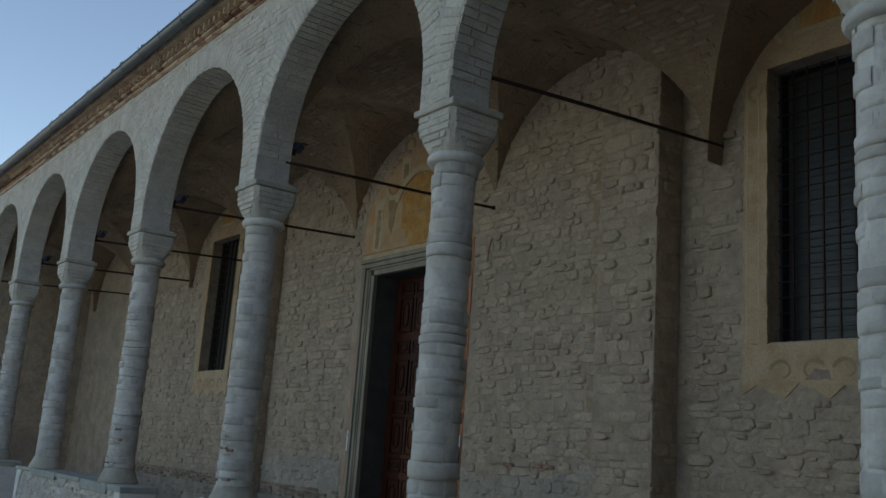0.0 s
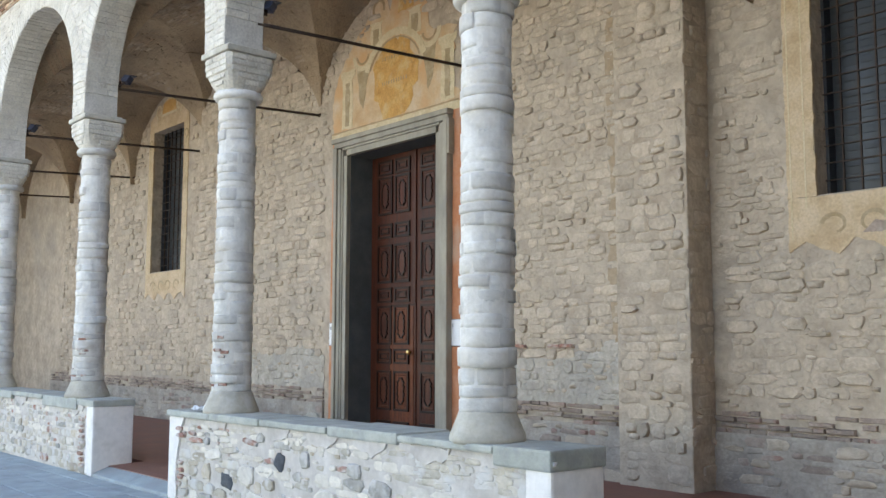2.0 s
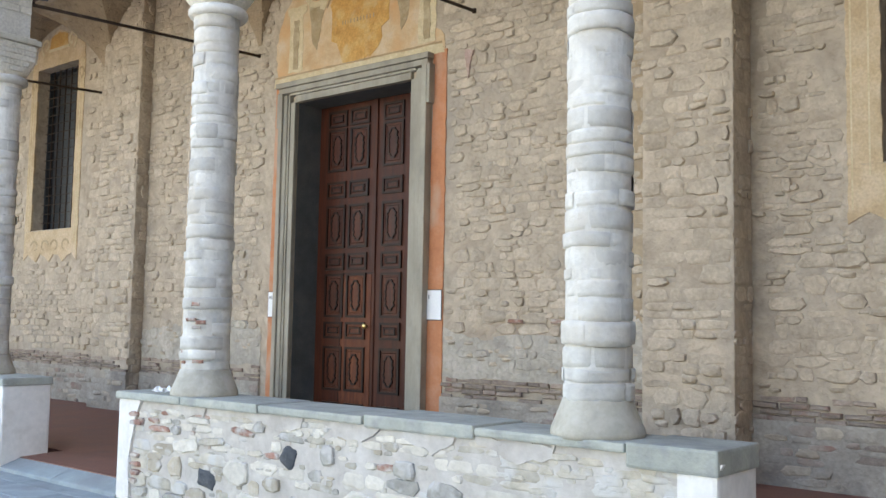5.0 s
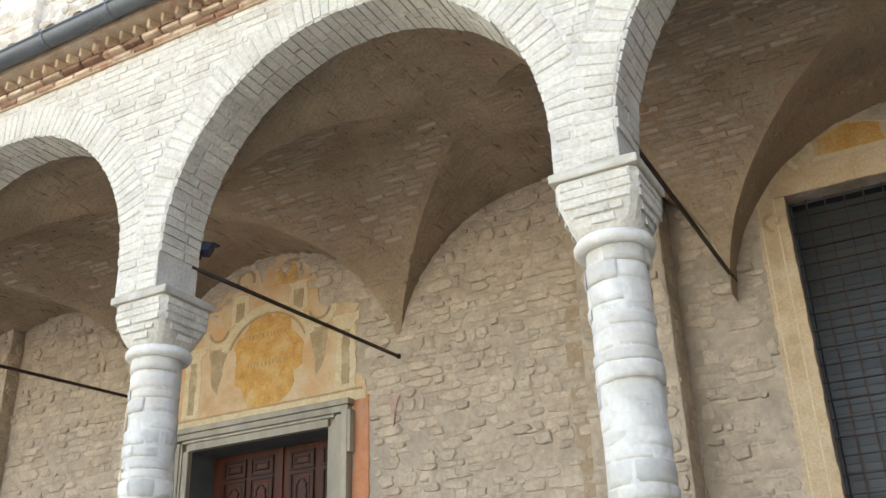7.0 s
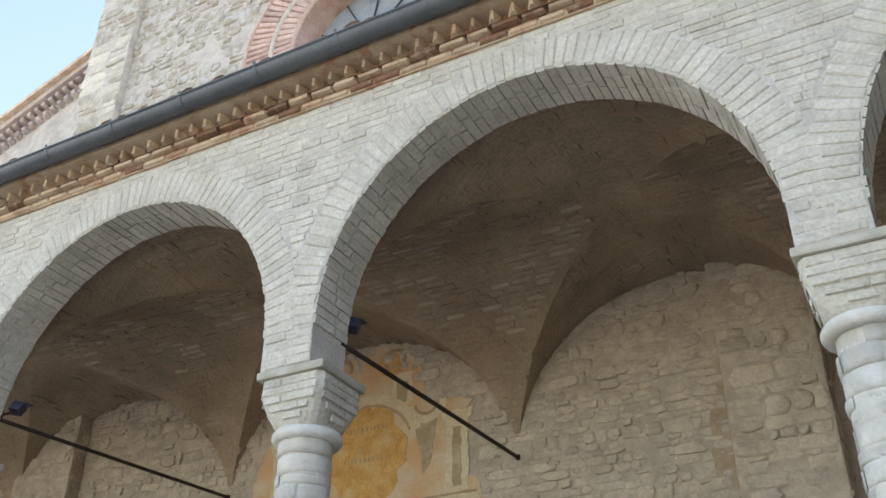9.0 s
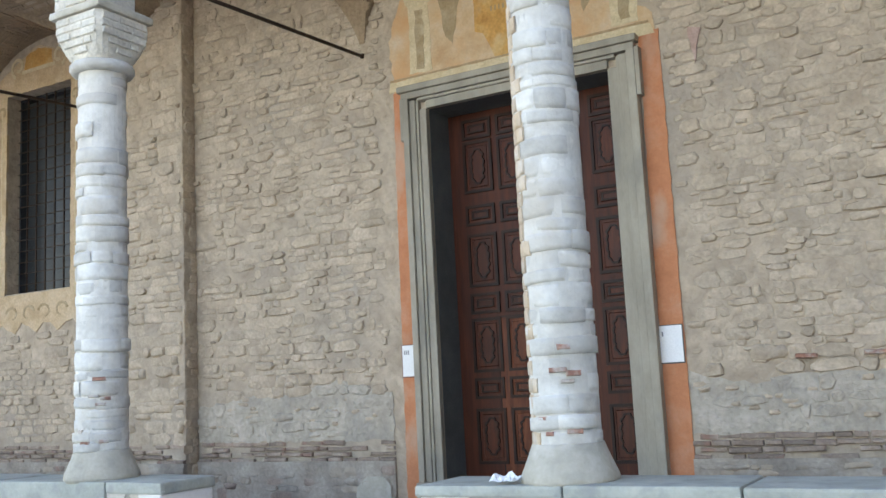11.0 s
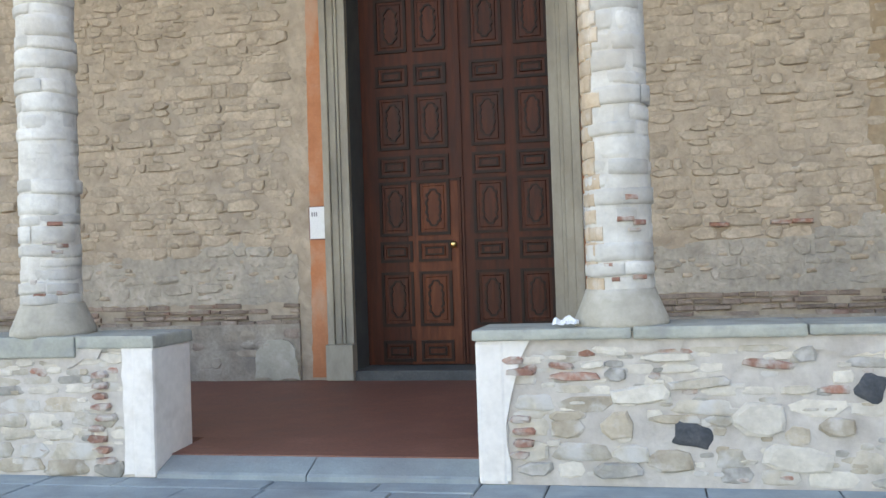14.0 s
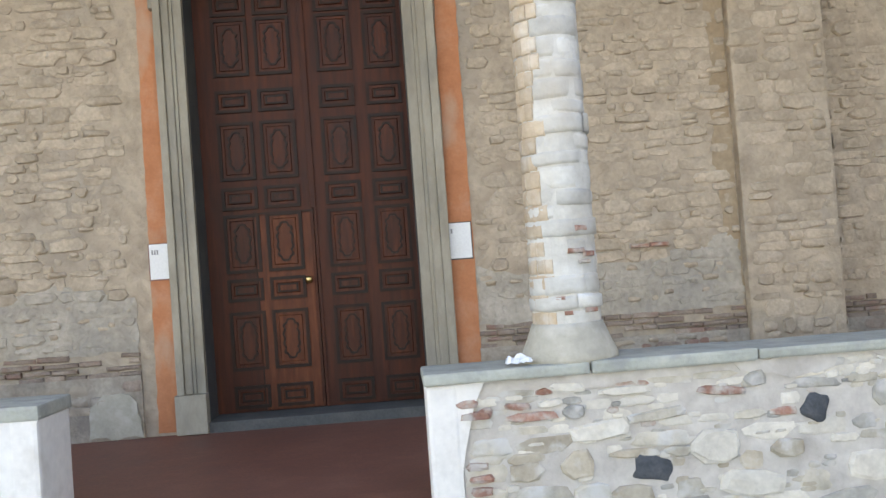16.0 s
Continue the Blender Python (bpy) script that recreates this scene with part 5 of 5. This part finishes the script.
lay(rubble(PIL_R[1] + .06, 10.5, .93, 6.6, clear_win(WR, .28), 24, proud=.034, fill=.8, hmin=.05, hmax=.16, wmin=.08, wmax=.34, forms=(7, 32)), wall_r, WY, lambda s: s[2] + .5 * s[3], 280, "stones", "stone_j")
lay(rubble(PIL_R[1] + .06, 10, .95, 6.5, clear_win(WR, .28), 32, proud=.034, fill=.2, hmin=.03, hmax=.075, wmin=.05, wmax=.16), wall_r, WY, lambda s: s[3], 0, "chips", "stone_j")
lay(rubble(-12.5, PIL_L[0], .93, 6.5, clear_win(WL, .22), 25, proud=.03, fill=.8, hmin=.05, hmax=.16, wmin=.08, wmax=.32, forms=(7, 32)), wall_l, LY, lambda s: -s[2], 200, "stones", "stone_j")
lay(rubble(-5.05, 5.0, 10.2, 18, lambda x, z, w, h: math.hypot(x - OX, z - OZ) > 2.12 and x > -5.0, 26, proud=.04, fill=.85, hmax=.22, wmin=.1, wmax=.3, mats=(("pstone", 5), ("wstone", 3), ("gstone", 2))), front, 0, lambda s: s[3], 150, "stones", "pstone")
lay(rubble(-6.0, -5.05, 10.2, 19, lambda *a: True, 27, proud=.035, fill=.9, hmin=.16, hmax=.26, wmin=.3, wmax=.6, mats=(("pstone", 5), ("wstone", 3))), front, -.14, lambda s: s[3], 40, "quoins", "pstone")

# grey patched plaster and the brick ledge along the foot of the walls
for nm, x0, x1, y in (("skirting_left", PIL_L[1], DX0 - .55, 0), ("skirting_right", DX1 + .48, PIL_R[0], 0), ("skirting_window_right", PIL_R[1], 11.5, WY), ("skirting_window_left", -13, PIL_L[0], LY), ("skirting_pilaster", PIL_L[0], PIL_L[1], -.2)):
    bm = bmesh.new()
    prof = [(-.03, FLOOR - .1), (-.035, .68), (-.03, .70), (0.02, .70), (.02, FLOOR - .1)]
    prism(bm, [(y + a, z) for a, z in prof], x0, x1)
    bmesh.ops.recalc_face_normals(bm, faces=bm.faces[:])
    sk = setting(nm, bm, "lowplaster", "grey patched plaster foot of the wall with a brick ledge", "skirting")
    sp, rng = [], random.Random(int(x0 * 3))
    for k, (z, d) in enumerate(((.715, .04), (.77, .05), (.825, .044), (.88, .026))):
        x = x0 + (.06 if k % 2 else 0)
        while x < x1 - .06:
            w = min(rng.uniform(.1, .32), x1 - x)
            if rng.random() < .84:
                sp.append((brick_mesh("ledge", rng.randrange(5)), "brick", x + w / 2, z + rng.uniform(-.004, .004), w - .008, rng.uniform(.036, .056), d * .8 + rng.uniform(-.014, .008), rng.uniform(-.03, .03)))
            x += w
    lay(sp, sk, y, lambda s: abs(s[2] - 1), 120, "ledge_bricks", "ledge")
    if nm == "skirting_left":
        part("plaster_patch", plate(ragged([(-1.98, .17), (-1.53, .17), (-1.52, .32), (-1.58, .47), (-1.7, .565), (-1.86, .55), (-1.95, .46)], .06, .02, 71), y - .062, y - .03), "base", sk, "pale smooth plaster patch")
    lay(rubble(x0, x1, FLOOR, .68, lambda *a: True, int(x0 * 11) % 97, proud=.026, fill=.75, hmin=.05, hmax=.13, wmin=.08, wmax=.3, mats=(("lowplaster", 5), ("ledge", 1), ("mortar", 2))), sk, y - .033, lambda s: abs(s[2] - 1), 60, "foot_stones", "lowplaster")

# stones of the low walls
MIX = (("pstone", 38), ("wstone", 28), ("tstone", 16), ("gstone", 14), ("rbrick", 6))
LOWMIX = (("pstone", 34), ("tstone", 36), ("wstone", 12), ("gstone", 16), ("rbrick", 3))
TOPMIX = (("wstone", 52), ("pstone", 26), ("gstone", 8), ("rbrick", 12))
for k, (p, x0, x1) in enumerate(PW):
    marks = [(2.02, .283, .22, .15, "dstone"), (2.36, .37, .30, .22, "wstone"), (2.92, .53, .15, .17, "dstone"), (2.6, .71, .14, .1, "gstone"), (1.4, .60, .3, .06, "rbrick"), (1.33, .66, .16, .05, "rbrick"), (1.5, .665, .14, .05, "wstone"), (1.62, .61, .13, .09, "gstone"), (2.42, .66, .3, .055, "rbrick"), (1.15, .645, .1, .05, "rbrick"), (1.9, .70, .3, .06, "wstone"), (1.6, .74, .22, .06, "wstone"), (2.06, .56, .34, .07, "pstone"), (3.6, .3, .34, .2, "wstone"), (4.3, .45, .3, .16, "gstone"), (4.75, .25, .16, .2, "rbrick"), (3.3, .58, .14, .17, "gstone"), (3.98, .56, .2, .14, "gstone"), (5.05, .3, .34, .28, "pstone"), (3.98, .25, .3, .24, "pstone"), (2.55, .16, .4, .16, "wstone"), (1.62, .33, .2, .18, "tstone"), (1.9, .14, .26, .15, "tstone"), (3.2, .2, .28, .2, "wstone"), (1.75, .5, .34, .12, "wstone"), (2.75, .33, .2, .12, "tstone")] if k == 0 else []
    def free(x, z, w, h):
        return all(abs(x - a) > (w * .75 + c) / 2 - .02 or abs(z - b) > (h * .6 + d) / 2 - .02 for a, b, c, d, _ in marks)
    st = rubble(x0 + .18, x1 - .2, .02, .25, free, 60 + k, hmin=.07, hmax=.13, wmin=.12, wmax=.36, proud=.03, fill=.97, mats=LOWMIX, forms=(5, 32))
    st += rubble(x0 + .18, x1 - .2, .25, .52, free, 70 + k, hmin=.045, hmax=.11, wmin=.09, wmax=.3, proud=.018, fill=.9, mats=MIX, forms=(5, 32))
    st += rubble(x0 + .18, x1 - .2, .52, .785, free, 80 + k, hmin=.035, hmax=.075, wmin=.08, wmax=.27, proud=.012, fill=.74, mats=TOPMIX, forms=(5, 32))
    st += rubble(x0 + .18, x1 - .2, .03, .78, lambda *a: True, 90 + k, hmin=.02, hmax=.05, wmin=.03, wmax=.1, proud=.012, fill=.3, mats=MIX, forms=(14, 32))
    st += [(pillow_mesh(8 + i % 6 if m == "dstone" else 14 + (3 * i) % 18, m), "stone", a, b, c * .93, d * .88, .024, .1 * (i % 3 - 1) + (.35 if m == "dstone" else 0)) for i, (a, b, c, d, m) in enumerate(marks)]
    ends = [(x1 - .3, .2)] if k == 1 else ([(x0 + .3, .24)] if k == 0 else [])
    for ex, ew in ends:
        rng = random.Random(k)
        for j in range(10):
            if rng.random() < .8:
                st.append((pillow_mesh(14 + (j * 5) % 18, "rbrick"), "brick", ex - .07 + rng.uniform(-.03, .04), .1 + .066 * j, rng.uniform(.1, ew * .75), .048, .036, rng.uniform(-.04, .04)))
    lay(st, p, -3.415, lambda s: abs(s[2] - 1.5) - 30 * s[4] * s[5], 290 if k < 2 else 120, "stones", "pstone")

# bricks of the arcade front: voussoirs round the arches, courses between them
sp, rng = [], random.Random(77)
RV = .27
bays = [(a, b) for a, b in zip(PIERS, PIERS[1:])]
centers = []
for a, b in bays:
    r = (a - b) / 2 - .205
    xc, zc = (a + b) / 2, CROWN - r
    centers.append((xc, zc, r))
    if not -14 < xc < 9:
        continue
    n = int(math.pi * r / .072)
    for i in range(n):
        t = math.pi * (i + .5) / n
        L = RV * rng.uniform(.9, 1.04)
        sp.append((brick_mesh("brick", rng.randrange(5)), "brick", xc + (r + .006 + L / 2) * math.cos(t), zc + (r + .006 + L / 2) * math.sin(t), L, math.pi * (r + .12) / n * .93, .008 + rng.uniform(-.004, .004), -t + rng.uniform(-.012, .012)))
z, row = SPRING + .006, 0
while z < ARCADE_TOP - .03:
    h = .066
    x = -10 + (.12 if row % 2 else 0)
    while x < 8.6:
        w = rng.uniform(.15, .28)
        cx, cz = x + w / 2, z + h / 2
        ok = True
        lo, hi = x, x + w
        for xc, zc, r in centers:
            rr = r + RV + .015
            dz = cz - zc
            half = r if dz < 0 else (math.sqrt(rr * rr - dz * dz) if dz < rr else 0)
            if dz < 0 and half:
                half = r + .004
            if half:
                if lo < xc - half < hi:
                    hi = xc - half
                elif lo < xc + half < hi:
                    lo = xc + half
                elif xc - half <= lo and hi <= xc + half:
                    ok = False
        if ok and hi - lo > .04:
            sp.append((brick_mesh("brick", rng.randrange(5)), "brick", (lo + hi) / 2, cz + rng.uniform(-.004, .004), hi - lo - .007, h * .92, .007 + rng.uniform(-.0055, .005), rng.uniform(-.012, .012)))
        x += w
    z += h
    row += 1
lay(sp, arcade, AF, lambda s: math.hypot(s[2] - 3.2, .7 * (s[3] - 5.6)), 300, "bricks", "brick_j")

# bricks under the arches
vs, fs = [], []
for xc, zc, r in centers:
    if not -14 < xc < 9:
        continue
    n = int(math.pi * r / .075)
    for i in range(n):
        t0, t1 = math.pi * (i + .07) / n, math.pi * (i + .93) / n
        cut = rng.uniform(.3, .7)
        for q0, q1 in ((0.01, cut - .02), (cut + .02, .99)):
            y0, y1 = AF + (AB - AF) * q0, AF + (AB - AF) * q1
            ri = r - rng.uniform(.006, .018)
            o = len(vs)
            for rr in (r + .01, ri):
                for t in (t0, t1):
                    for y in (y0, y1):
                        vs.append((xc + rr * math.cos(t), y, zc + rr * math.sin(t)))
            fs += [(o + 4, o + 5, o + 7, o + 6), (o, o + 4, o + 6, o + 2), (o + 1, o + 3, o + 7, o + 5), (o, o + 1, o + 5, o + 4), (o + 2, o + 6, o + 7, o + 3)]
me = bpy.data.meshes.new("arch_bricks")
me.from_pydata(vs, [], fs)
me.materials.append(M["brick_j"])
ob = new("arch_bricks", me)
ob.parent = arcade
tagged(ob, kind="stuff")

# paving slabs
pv = setting("pavement", boxes((-18, 16, -16, -2.72, -.021, -.012)), "joint", "grey-blue stone slab paving with dark joints", "pavement")
rng = random.Random(91)
spec = []
y = -3.0
while y > -15.5:
    d = rng.choice((.3, .34, .42, .52))
    x = -17 + rng.uniform(0, .6)
    while x < 15.5:
        w = rng.uniform(.45, 1.1)
        if x < .86 < x + w:
            w = .86 - x
        if abs(x - .86) < .001:
            x = 1.24
            continue
        if w > .03:
            spec.append((x, x + w, y - d, y, rng.uniform(-.003, .003)))
        x += w
    y -= d
y = -3.0
while y > -15.5:
    d = rng.uniform(.8, 1.25)
    spec.append((.86, 1.24, y - d, y, rng.uniform(-.003, .003)))
    y -= d
spec.sort(key=lambda s: math.hypot((s[0] + s[1]) / 2 - .5, (s[3] + 4.2) * 2))
def slab_mesh(x0, x1, y0, y1, t, o=0):
    hx, hy, e = (x1 - x0) / 2, (y1 - y0) / 2, .008
    v = [(sx * (hx - .004), sy * (hy - .004), -.012) for sx, sy in ((-1, -1), (1, -1), (1, 1), (-1, 1))]
    v += [(sx * (hx - .005), sy * (hy - .005), -.004) for sx, sy in ((-1, -1), (1, -1), (1, 1), (-1, 1))]
    v += [(sx * (hx - .012), sy * (hy - .012), 0) for sx, sy in ((-1, -1), (1, -1), (1, 1), (-1, 1))]
    f = []
    for a in (0, 4):
        f += [(a + i, a + (i + 1) % 4, a + 4 + (i + 1) % 4, a + 4 + i) for i in range(4)]
    f.append((8, 9, 10, 11))
    return v, f
for s in spec[:260]:
    v, f = slab_mesh(*s)
    me = bpy.data.meshes.new("slab")
    me.from_pydata(v, [], f)
    me.materials.append(M["slab"])
    shared("slab", me, pv, Matrix.Translation(((s[0] + s[1]) / 2, (s[2] + s[3]) / 2, s[4])))
vs, fs = [], []
for s in spec[260:]:
    v, f = slab_mesh(*s)
    o = len(vs)
    vs += [(x + (s[0] + s[1]) / 2, yy + (s[2] + s[3]) / 2, zz + s[4]) for x, yy, zz in v]
    fs += [tuple(o + i for i in q) for q in f]
me = bpy.data.meshes.new("slabs")
me.from_pydata(vs, [], fs)
me.materials.append(M["slab_j"])
ob = new("slabs", me)
ob.parent = pv
tagged(ob, kind="stuff")
